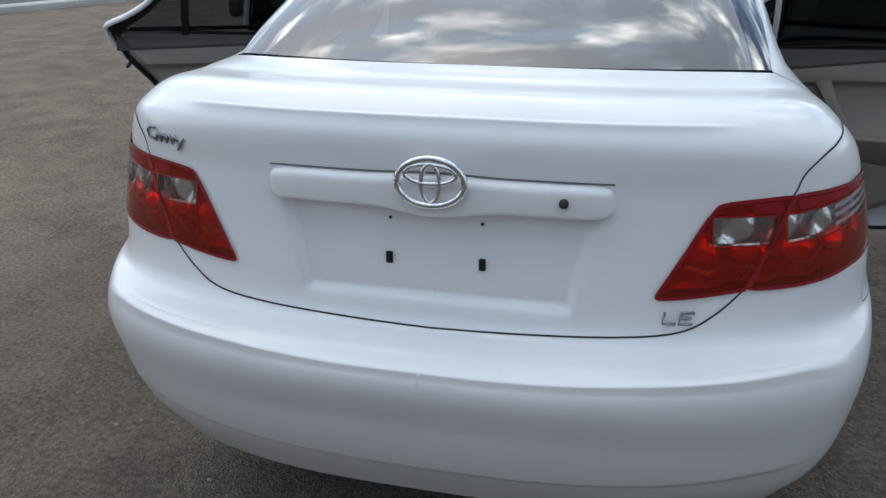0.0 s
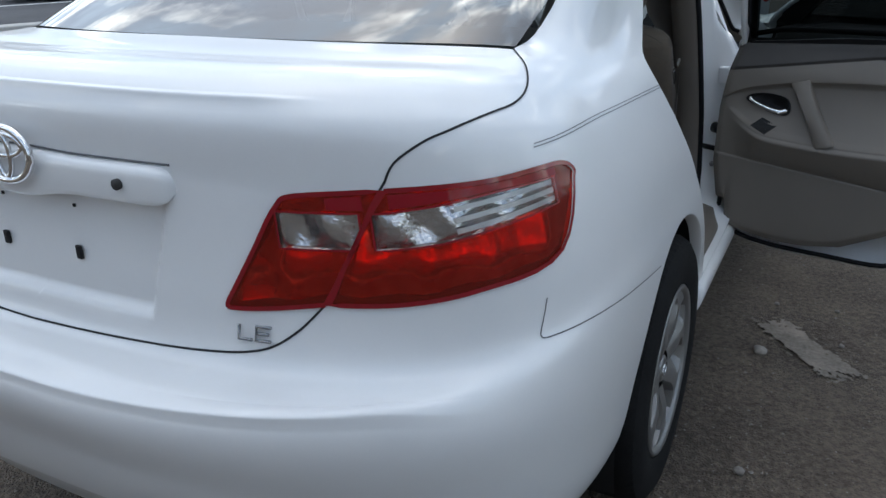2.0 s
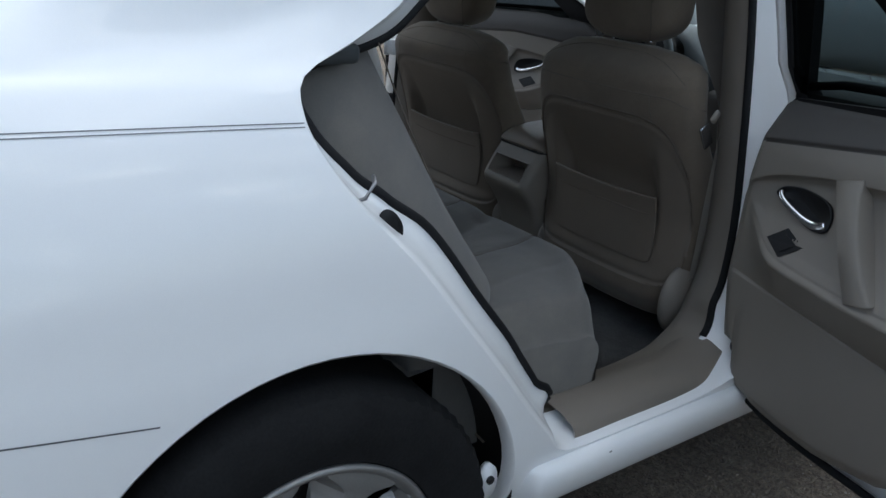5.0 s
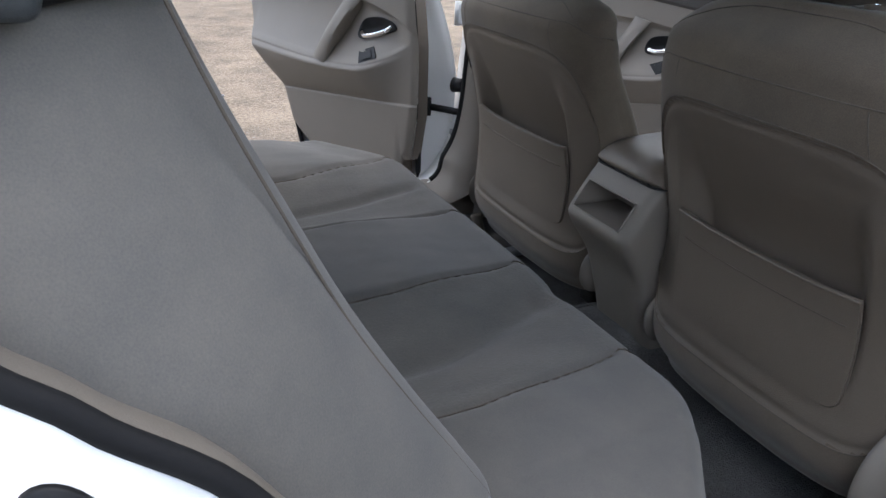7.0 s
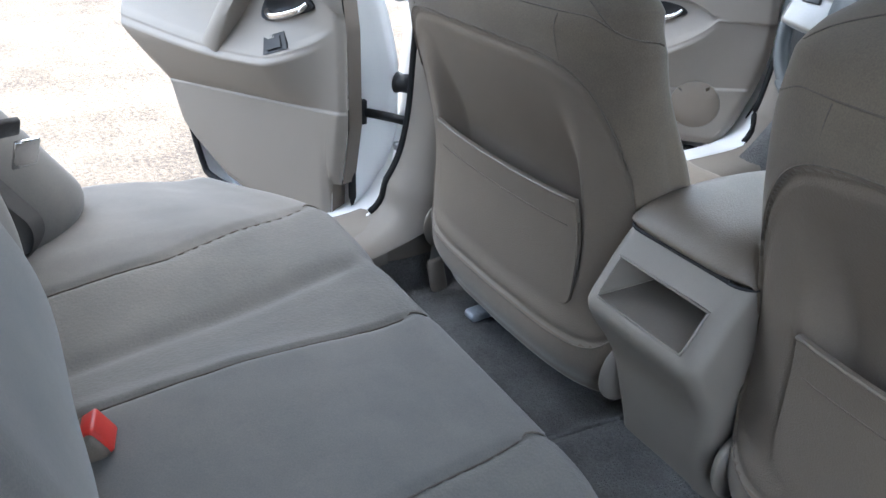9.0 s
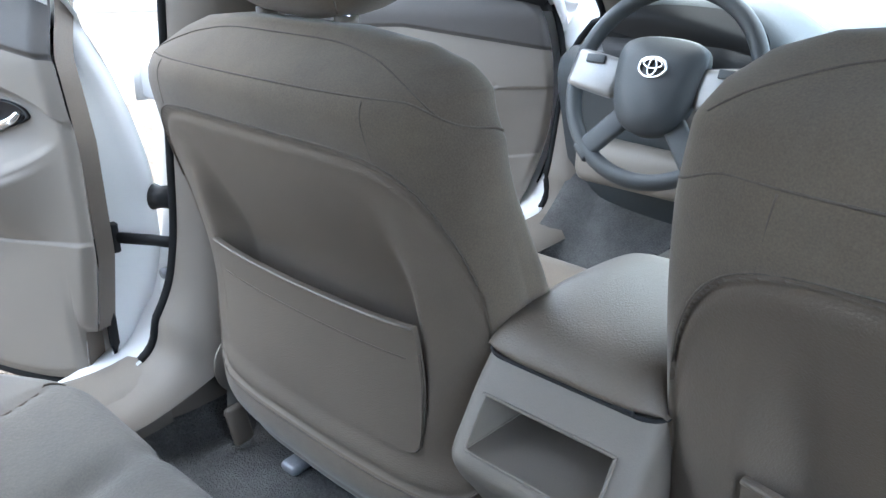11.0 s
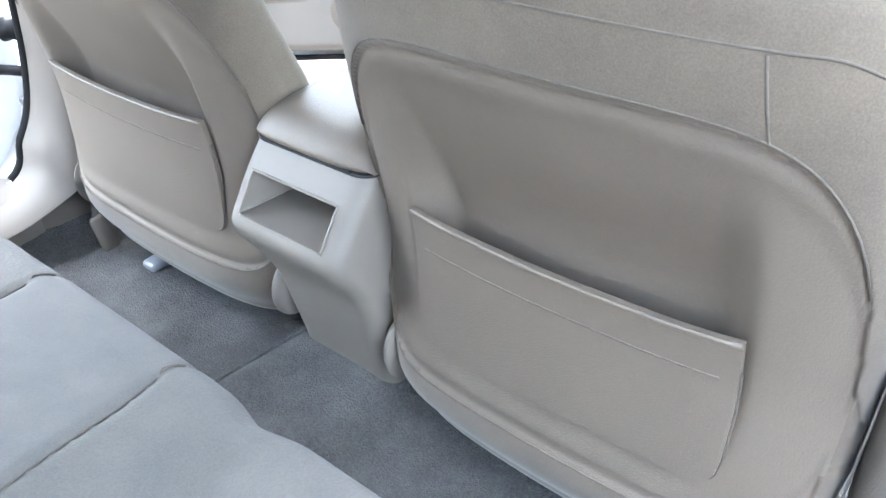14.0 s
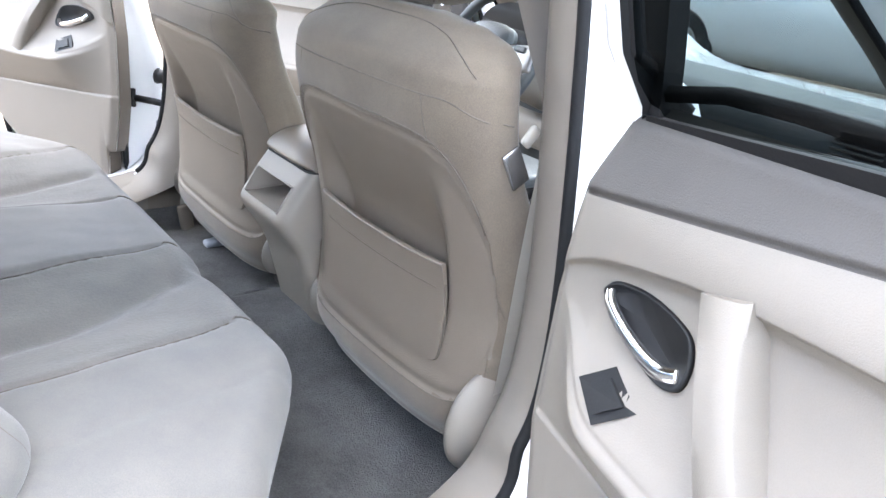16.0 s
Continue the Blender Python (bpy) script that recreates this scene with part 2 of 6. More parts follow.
def smooth_line(points, steps=6, closed=False):
    """A Catmull-Rom line through points."""
    p = [np.array(q, float) for q in points]
    n = len(p)
    out = []
    for i in range(n if closed else n - 1):
        a, b, c, d = (p[(i + k) % n] if closed else p[min(max(i + k, 0), n - 1)] for k in (-1, 0, 1, 2))
        for s in range(steps):
            t = s / steps
            out.append(0.5 * (2 * b + (c - a) * t + (2 * a - 5 * b + 4 * c - d) * t * t + (3 * b - a - 3 * c + d) * t ** 3))
    if not closed:
        out.append(p[-1])
    return out


def step(a, b, x):
    t = min(1.0, max(0.0, (x - a) / (b - a)))
    return t * t * (3 - 2 * t)


def inside(q, poly):
    """Whether each of the points q lies in the polygon."""
    q, poly = np.asarray(q), np.asarray(poly)
    hit = np.zeros(len(q), bool)
    for (x0, y0), (x1, y1) in zip(poly, np.roll(poly, -1, 0)):
        cross = (y0 > q[:, 1]) != (y1 > q[:, 1])
        hit ^= cross & (q[:, 0] < (x1 - x0) * (q[:, 1] - y0) / (y1 - y0 + 1e-12) + x0)
    return hit


def sheet(outline, holes, grid, place, flip=False, mirror=False, scale=(1, 1), normals=True):
    """A surface over a plane region with holes: place(a, b) puts each point of the plane into space."""
    from mathutils import geometry
    k = np.array(scale, float)
    loops = [np.asarray(o, float) for o in [outline, *holes]]
    lo, hi = loops[0].min(0), loops[0].max(0)
    ga, gb = np.arange(lo[0], hi[0], grid[0]) + grid[0] * 0.37, np.arange(lo[1], hi[1], grid[1]) + grid[1] * 0.41
    pts = np.array([(a, b) for i, a in enumerate(ga) for b in gb])
    keep = inside(pts, loops[0])
    for h in loops[1:]:
        keep &= ~inside(pts, h)
    verts, edges = [], []
    for lp in loops:
        s = len(verts)
        verts += [Vector(p * k) for p in lp]
        edges += [(s + i, s + (i + 1) % len(lp)) for i in range(len(lp))]
    edge_pts = np.array([v for v in verts])
    for p in pts[keep]:
        if np.min(np.sum((edge_pts - p * k) ** 2, 1)) > (0.3 * min(grid[0] * k[0], grid[1] * k[1])) ** 2:
            verts.append(Vector(p * k))
    vs, _, fs, *_ = geometry.delaunay_2d_cdt(verts, edges, [], 0, 1e-7)
    vs = np.array([tuple(v) for v in vs]) / k
    mid = np.array([vs[list(f)].mean(0) for f in fs])
    ok = inside(mid, loops[0])
    for h in loops[1:]:
        ok &= ~inside(mid, h)
    fs = [tuple(f) for f, o in zip(fs, ok) if o]
    used = sorted({i for f in fs for i in f})
    at = {i: n for n, i in enumerate(used)}
    vs = vs[used]
    fs = [tuple(at[i] for i in (f[::-1] if flip else f)) for f in fs]
    co = np.array([place(a, b) for a, b in vs])
    nrm = None
    if normals:
        e = 1e-3
        da = np.array([np.subtract(place(a + e / k[0], b), place(a - e / k[0], b)) for a, b in vs])
        db = np.array([np.subtract(place(a, b + e / k[1]), place(a, b - e / k[1])) for a, b in vs])
        nrm = np.cross(da, db)
        nrm /= np.linalg.norm(nrm, axis=1)[:, None] + 1e-9
        if flip:
            nrm = -nrm
    if mirror:
        n = len(co)
        co = np.r_[co, co * (-1, 1, 1)]
        fs = fs + [tuple(i + n for i in f[::-1]) for f in fs]
        if nrm is not None:
            nrm = np.r_[nrm, nrm * (-1, 1, 1)]
    me = mesh(co, fs)
    if nrm is not None and len(me.vertices) == len(nrm):
        me.normals_split_custom_set_from_vertices([tuple(v) for v in nrm])
    return me


def mirrored(me):
    """The same mesh on the car's other side."""
    if isinstance(me, bmesh.types.BMesh):
        bm, m = me, bpy.data.meshes.new("mesh")
        bm.to_mesh(m)
        bm.free()
    else:
        m = me.copy()
    co = np.empty(len(m.vertices) * 3)
    m.vertices.foreach_get("co", co)
    co = co.reshape(-1, 3) * (-1, 1, 1)
    m.vertices.foreach_set("co", co.ravel())
    m.flip_normals()
    m.update()
    return m


def both(name, me, mat, parent, label=""):
    """One mesh on each side of the car."""
    if isinstance(me, bmesh.types.BMesh):
        bm, me = me, bpy.data.meshes.new(name)
        bm.to_mesh(me)
        bm.free()
    me.materials.append(mat)
    return part(name, me, mat, parent, label), part(name, mirrored(me), mat, parent, label)

# ---- car: the form of its body ----
# Key outlines from the sill up to the middle of the roof. Rear middle y, half width, z behind, z at the side, y where the rear corner ends;
# then z at the side in front, y where the front corner begins, front middle y, z in front.
OUTLINES = [
    (0.150, 0.800, 0.315, 0.235, 1.10, 0.235, 4.00, 4.72, 0.25),
    (0.086, 0.850, 0.425, 0.330, 1.10, 0.330, 4.00, 4.78, 0.33),
    (0.044, 0.876, 0.555, 0.500, 1.10, 0.500, 4.00, 4.81, 0.46),
    (0.024, 0.880, 0.682, 0.655, 1.10, 0.620, 4.00, 4.81, 0.55),
    (0.050, 0.876, 0.711, 0.715, 1.10, 0.685, 4.00, 4.80, 0.585),
    (0.121, 0.868, 0.737, 0.770, 1.10, 0.725, 4.00, 4.79, 0.61),
    (0.146, 0.855, 0.850, 0.850, 1.10, 0.775, 4.00, 4.77, 0.635),
    (0.160, 0.826, 1.000, 0.950, 1.10, 0.840, 4.00, 4.74, 0.66),
    (0.168, 0.792, 1.108, 1.018, 1.10, 0.880, 4.00, 4.68, 0.70),
    (0.190, 0.768, 1.130, 1.048, 1.10, 0.905, 3.90, 4.50, 0.735),
    (0.440, 0.735, 1.146, 1.078, 1.12, 0.925, 3.60, 4.00, 0.775),
    (0.660, 0.708, 1.158, 1.108, 1.18, 0.960, 3.30, 3.75, 0.80),
    (1.000, 0.655, 1.325, 1.262, 1.45, 1.200, 3.00, 3.35, 1.12),
    (1.400, 0.580, 1.420, 1.378, 1.80, 1.370, 2.75, 2.98, 1.35),
    (1.700, 0.420, 1.445, 1.430, 2.00, 1.430, 2.60, 2.80, 1.44),
    (2.000, 0.000, 1.470, 1.470, 2.20, 1.470, 2.20, 2.40, 1.47),
]


# how much wider the glasshouse is beside the doors than behind them, outline by outline
DOOR_WIDER = (0, 0, 0, 0, 0, 0, 0, 0, 0, 0.008, 0.020, 0.034, 0.020, 0.008, 0, 0)


# the rear corners turn in earlier low down, at the bumper
ROUNDER = (1.15, 1.12, 1.08, 1.06, 1.05, 1.03, 1, 1, 1, 1, 1, 1, 1, 1, 1, 1)


def corner_curve():
    th = np.linspace(0, np.pi / 2, 400)
    xi, eta = np.sin(th) ** (2 / 3.5), 1 - np.cos(th) ** (2 / 5.0)
    a = np.r_[0, np.cumsum(np.hypot(np.diff(xi) * 0.86, np.diff(eta) * 0.8))]
    return a / a[-1], xi, eta


ARC, XI, ETA = corner_curve()


def key_points(u):
    """The key outlines at u: 0 rear middle, 1 and 2 the ends of the side, 3 front middle."""
    out = []
    c = u if u <= 1 else max(0.0, 3 - u)
    xi, eta = (np.interp(c, ARC, XI), np.interp(c, ARC, ETA)) if u < 1 or u > 2 else (1.0, 1.0)
    k = step(0, 1, min(1.0, eta * 1.6))
    wide = step(0.85, 1.25, u) * (1 - step(1.95, 2.4, u))
    for (yr, w, zr, zs, ye, zs2, yf, y3, z3), dw, rounder in zip(OUTLINES, DOOR_WIDER, ROUNDER):
        w += dw * wide
        if u <= 1:
            y0 = 0.09 if ye < 1.11 else yr
            y, z = y0 + (yr - y0) * (1 - eta) + (ye - y0) * eta, zr + (zs - zr) * k
        elif u <= 2:
            y, z = ye + (yf - ye) * (u - 1), zs + (zs2 - zs) * step(0, 1, u - 1)
        else:
            y, z = y3 + (yf - y3) * eta, z3 + (zs2 - z3) * k
        out.append((w * (xi ** rounder if u < 1 else xi), y, z))
    return np.array(out)


KEPT = {}


def body(u, v):
    """A point of the car's skin."""
    s, u = (-1 if u < 0 else 1), abs(u)
    p = KEPT.get(u)
    if p is None:
        p = KEPT[u] = key_points(u)
    n = len(p)
    v = min(max(v, 0.0), n - 1.0)
    i = min(int(v), n - 2)
    t = v - i
    d = {j: np.linalg.norm(p[j + 1] - p[j]) + 1e-6 for j in (i - 1, i, i + 1) if 0 <= j < n - 1}

    def lean(j):
        if j == 0:
            return (p[1] - p[0])
        if j == n - 1:
            return (p[-1] - p[-2])
        a, b = (p[j] - p[j - 1]) / d[j - 1], (p[j + 1] - p[j]) / d[j]
        return (a * d[j] + b * d[j - 1]) / (d[j] + d[j - 1]) * d[i]

    h = t * t * (3 - 2 * t)
    q = p[i] * (1 - h) + p[i + 1] * h + lean(i) * (t * (1 - t) ** 2) - lean(i + 1) * (t * t * (1 - t))
    return q * (s, 1, 1)


SIDE_U, SIDE_V = np.linspace(0.5, 2.4, 96), np.linspace(0, 14, 113)
SIDE = np.array([[body(u, v) for v in SIDE_V] for u in SIDE_U])


def on_side(y, z):
    """The (u, v) at which the skin of the car's side has this y and z."""
    i, j = np.unravel_index(np.argmin((SIDE[..., 1] - y) ** 2 + (SIDE[..., 2] - z) ** 2), SIDE.shape[:2])
    u, v = SIDE_U[i], SIDE_V[j]
    for _ in range(6):
        p, e = body(u, v), 1e-3
        a, b = (body(u + e, v) - p) / e, (body(u, v + e) - p) / e
        m = np.array([[a[1], b[1]], [a[2], b[2]]])
        du, dv = np.linalg.lstsq(m, [y - p[1], z - p[2]], rcond=None)[0]
        u, v = u + np.clip(du, -0.05, 0.05), np.clip(v + np.clip(dv, -0.5, 0.5), 0, 14)
    return u, v


def skin_x(y, z):
    return body(*on_side(y, z))[0]


REAR_WHEEL, FRONT_WHEEL = (1.11, 0.332), (3.886, 0.332)
REAR_ARCH, FRONT_ARCH, ARCH_R = (1.125, 0.332), (3.89, 0.332), 0.378


def arch(centre, r):
    return [on_side(centre[0] + r * math.cos(a), max(0.1, centre[1] + r * math.sin(a))) if centre[1] + r * math.sin(a) > 0.25 else None
            for a in np.linspace(-0.3, math.pi + 0.3, 40)]


def arch_hole(centre, r):
    pts = [p for p in arch(centre, r) if p]
    return pts + [(pts[-1][0], -1.0), (pts[0][0], -1.0)]


# outlines of the panels in (u, v) of the body
LID_LOW = [(0.0, 5.0), (0.101, 5.04), (0.239, 5.14), (0.312, 5.27), (0.352, 5.55), (0.385, 5.94)]
LAMP_IN = [(0.385, 5.94), (0.295, 5.80), (0.282, 5.90), (0.323, 6.57), (0.346, 6.88), (0.366, 6.99), (0.450, 7.07)]


def nearest(p, u, v):
    """The (u, v) of the skin nearest to a point, from a first guess."""
    for _ in range(10):
        q, e = body(u, v), 1e-3
        m = np.stack([(body(u + e, v) - q) / e, (body(u, v + e) - q) / e], 1)
        du, dv = np.linalg.lstsq(m, np.array(p) - q, rcond=None)[0]
        u, v = u + np.clip(du, -0.03, 0.03), v + np.clip(dv, -0.4, 0.4)
    return float(u), float(v)


def lid_side():
    """The boot lid's side gap: from the lamp up over the shoulder and forward to the rear window."""
    spots = [(0.628, 0.249, 1.011, 0.45, 7.1), (0.640, 0.259, 1.042, 0.467, 7.47), (0.667, 0.291, 1.066, 0.49, 7.73), (0.689, 0.326, 1.075, 0.515, 7.9), (0.709, 0.371, 1.082, 0.54, 8.1), (0.722, 0.419, 1.087, 0.57, 8.5),
             (0.730, 0.464, 1.091, 0.595, 8.9), (0.728, 0.514, 1.098, 0.615, 9.2), (0.714, 0.565, 1.109, 0.612, 9.5), (0.688, 0.622, 1.119, 0.587, 10.0), (0.660, 0.661, 1.130, 0.568, 10.4)]
    mid = [nearest(p[:3], p[3], p[4]) for p in smooth_line(spots, 4)][1:]
    return [(0.450, 7.07)] + mid + [(0.545, 10.64)]


LID_SIDE = lid_side()
LAMP_TOP = [(0.450, 7.07), (0.547, 7.14), (0.62, 7.28), (0.646, 7.32), (0.662, 7.28), (0.671, 7.16)]
LAMP_LOW = [(0.671, 7.16), (0.628, 6.19), (0.531, 6.01), (0.461, 5.94), (0.385, 5.94)]
SEAM = [(0.628, 6.19), (0.604, 5.6), (0.5965, 5.15), (0.5985, 5.02), (0.607, 4.925), (0.624, 4.83), (0.65, 4.69), (0.76, 4.12), (0.905, 3.42)]
GLASS_EDGE = [(0.545, 10.74), (0.565, 11.2), (0.578, 11.55), (0.575, 12.3), (0.545, 12.74)]
REAR_OPENING = [(1.62, 0.385), (1.565, 0.44), (1.50, 0.52), (1.437, 0.605), (1.365, 0.70), (1.292, 0.80), (1.24, 0.86), (1.196, 0.912), (1.158, 0.975), (1.146, 1.02), (1.162, 1.062), (1.25, 1.10), (1.335, 1.145),
                (1.40, 1.2), (1.5, 1.27), (1.62, 1.325), (1.80, 1.36), (2.0, 1.372), (2.2, 1.365), (2.245, 1.33), (2.250, 1.2), (2.252, 1.0), (2.252, 0.75), (2.246, 0.62), (2.224, 0.52), (2.175, 0.445), (2.09, 0.40), (1.97, 0.382), (1.8, 0.38)]
FRONT_OPENING = [(2.32, 0.42), (2.295, 0.6), (2.295, 1.0), (2.305, 1.3), (2.34, 1.36), (2.5, 1.365), (2.68, 1.35), (2.85, 1.27), (3.05, 1.13), (3.25, 1.0), (3.33, 0.9), (3.36, 0.7),
                 (3.33, 0.52), (3.25, 0.42), (3.1, 0.395), (2.55, 0.39)]


def line(points, steps=5, closed=False):
    return [tuple(p) for p in smooth_line(points, steps, closed)]


def refine(points, size):
    """Adds points along a closed line so that no piece is longer than size."""
    out = []
    for a, b in zip(points, points[1:] + points[:1]):
        n = max(1, int(np.ceil(max(abs(np.subtract(a, b)) / np.array(size)))))
        out += [tuple(np.add(a, np.subtract(b, a) * (k / n))) for k in range(n)]
    return out


car = thing("car", "white four-door saloon standing with all its doors open", "car")


def plate_recess(x, z):
    """How deep the field for the number plate lies in the boot lid."""
    top, low = 0.985, 0.775
    half = 0.262 + (z - low) * 0.22
    return 0.022 * step(0, 0.022, half - abs(x)) * step(0, 0.016, z - low) * step(0, 0.02, top + 0.03 - z)


def lid_place(u, v):
    p = body(u, v)
    n_off = plate_recess(p[0], p[2]) if v < 8.2 and abs(u) < 0.4 else 0.0
    lip = math.exp(-math.hypot(v - 8.75, 0.07) / 0.35) * (1 - step(0.33, 0.43, abs(u)))
    return p + np.array((0, n_off - 0.009 * lip, 0.006 * lip))


sc = (1.3, 0.09)
lid_half = line(LID_LOW) + line(LAMP_IN, 3)[1:-1] + line(LID_SIDE, 1)
lid = refine(lid_half + [(0.3, 10.68), (0.0, 10.70)], (0.012, 0.07))
trunk_lid = part("trunk_lid", sheet(lid, [], (0.006, 0.09), lid_place, mirror=True, scale=sc), PAINT, car, "white boot lid with a recessed plate field")
bumper_edge = line(LID_LOW) + line(LAMP_LOW[::-1], 4)[1:-4] + line(SEAM)
bumper = refine([(0.0, 0.0)] + bumper_edge + [(0.97, 3.2), (0.97, 0.0)], (0.03, 0.4))


def bumper_place(u, v):
    """The bumper's skin, with a step over its lower valance."""
    p = body(u, v)
    edge = 0.432 + 0.045 * min(1.0, abs(p[0]) / 0.62) ** 2
    k = (1 - step(0.36, 0.56, abs(u))) * (1 - step(edge - 0.014, edge + 0.010, p[2]))
    crest = math.exp(-math.hypot(v - 3.35, 0.06) / 0.3) * (1 - step(0.34, 0.58, abs(u)))
    return p + np.array((0, 0.016 * k - 0.010 * crest, 0.003 * crest + 0.034 * step(0.08, 0.76, abs(p[0])) * math.exp(-((v - 3.4) / 0.8) ** 2) * (1 - step(0.45, 0.58, abs(u)))))


rear_bumper = part("rear_bumper", sheet(bumper, [arch_hole(REAR_ARCH, ARCH_R)], (0.012, 0.05), bumper_place, mirror=True, scale=sc), PAINT, car, "white painted rear bumper")
side = line(SEAM)[::-1] + line(LAMP_LOW[:2], 4)[::-1][1:-1] + line(LAMP_TOP, 4)[::-1] + line(LID_SIDE, 1)[1:] + line(GLASS_EDGE, 4) + [(0.54, 12.8), (2.0, 12.8), (2.12, 12.7), (2.12, 11.1), (2.0, 10.5), (2.0, 0.0), (0.905, 0.0)]
rear_hole, front_hole = [on_side(*p) for p in line(REAR_OPENING, 3, True)], [on_side(*p) for p in line(FRONT_OPENING, 3, True)]
both("side_panel", sheet(refine(side, (0.03, 0.4)), [arch_hole(REAR_ARCH, ARCH_R), arch_hole(FRONT_ARCH, ARCH_R), rear_hole, front_hole], (0.016, 0.2), body, scale=(2.2, 0.09)), PAINT, car, "white side panel with wheel arches and pinstripe")
roof = refine([(0.0, 12.75), (0.54, 12.8), (2.0, 12.8), (2.12, 12.8), (3.0, 12.8), (3.0, 15.0), (0.0, 15.0)], (0.05, 0.5))
part("roof", sheet(roof, [], (0.04, 0.3), body, mirror=True, scale=sc), PAINT, car)
front = refine([(2.0, 0.0), (3.0, 0.0), (3.0, 11.0), (2.12, 11.0), (2.0, 10.5)], (0.05, 0.5))
part("front_body", sheet(front, [arch_hole(FRONT_ARCH, ARCH_R)], (0.04, 0.3), body, mirror=True, scale=sc), PAINT, car, "white bonnet and front end")
pane = refine([(0.0, 10.72)] + line(GLASS_EDGE, 4) + [(0.0, 12.72)], (0.03, 0.3))


def pane_place(u, v):
    """The rear window: one even bow from its lower to its upper edge."""
    t = (v - 10.72) / 2.0
    low, mid, high = body(u, 10.72), body(u, 11.72), body(u, 12.72)
    even = low + (high - low) * t + (mid - (low + high) / 2) * 4 * t * (1 - t)
    return even * (0.998, 1, 1) - np.array((0, 0, 0.001))


part("rear_window", sheet(pane, [], (0.02, 0.1), pane_place, mirror=True, scale=sc), REARGLASS, car, "tinted curved rear window")
shield = refine([(2.13, 11.05), (3.0, 11.05), (3.0, 12.75), (2.13, 12.75)], (0.05, 0.3))
part("windshield", sheet(shield, [], (0.05, 0.3), body, mirror=True, scale=sc), CLEAR, car)


def ribbon(points, width, lift=0.0012, place=body):
    """A narrow strip that lies on the skin along points of it."""
    co = [np.array(place(*p)) for p in points]
    left, right = [], []
    for i, p in enumerate(co):
        d = co[min(i + 1, len(co) - 1)] - co[max(i - 1, 0)]
        u, v = points[i]
        e = 2e-3
        n = np.cross(place(u + e, v) - co[i] + 0.0, place(u, v + 0.02) - co[i])
        n /= np.linalg.norm(n) + 1e-9
        if n @ (co[i] - np.array((0, 2.2, 0.6))) < 0:
            n = -n
        s = np.cross(d, n)
        s /= np.linalg.norm(s) + 1e-9
        left.append(p + n * lift - s * width / 2)
        right.append(p + n * lift + s * width / 2)
    n = len(co)
    return mesh(left + right, [(i, i + 1, n + i + 1, n + i) for i in range(n - 1)])


def fine(points, n=8):
    return line(points, n)


GAPGREY = material("shallow_panel_gap", (0.12, 0.12, 0.125), 0.8, vary=0.1, bump=0)
STRIPE = material("grey_pinstripe", (0.16, 0.16, 0.17), 0.5, vary=0.1, bump=0)
gap = fine(LID_LOW) + fine([LAMP_IN[0], (0.405, 6.29), (0.429, 6.71), LAMP_IN[-1]])[1:] + fine(LID_SIDE, 1)[1:]
both("panel_gap", ribbon(gap, 0.0036), CREVICE, car)
both("bumper_gap", ribbon(fine(SEAM[1:]), 0.0022), GAPGREY, car)
for off, y0 in ((0.0, 0.452), (0.0048, 0.448)):
    stripe = [on_side(y, 1.0375 - off - 0.030 * (y - 0.41) - 0.01 * (y - 0.41) ** 2) for y in np.linspace(y0, 1.143, 36)]
    both("pinstripe", ribbon(stripe, 0.0016, 0.0008), STRIPE, car, "thin double grey pinstripe")

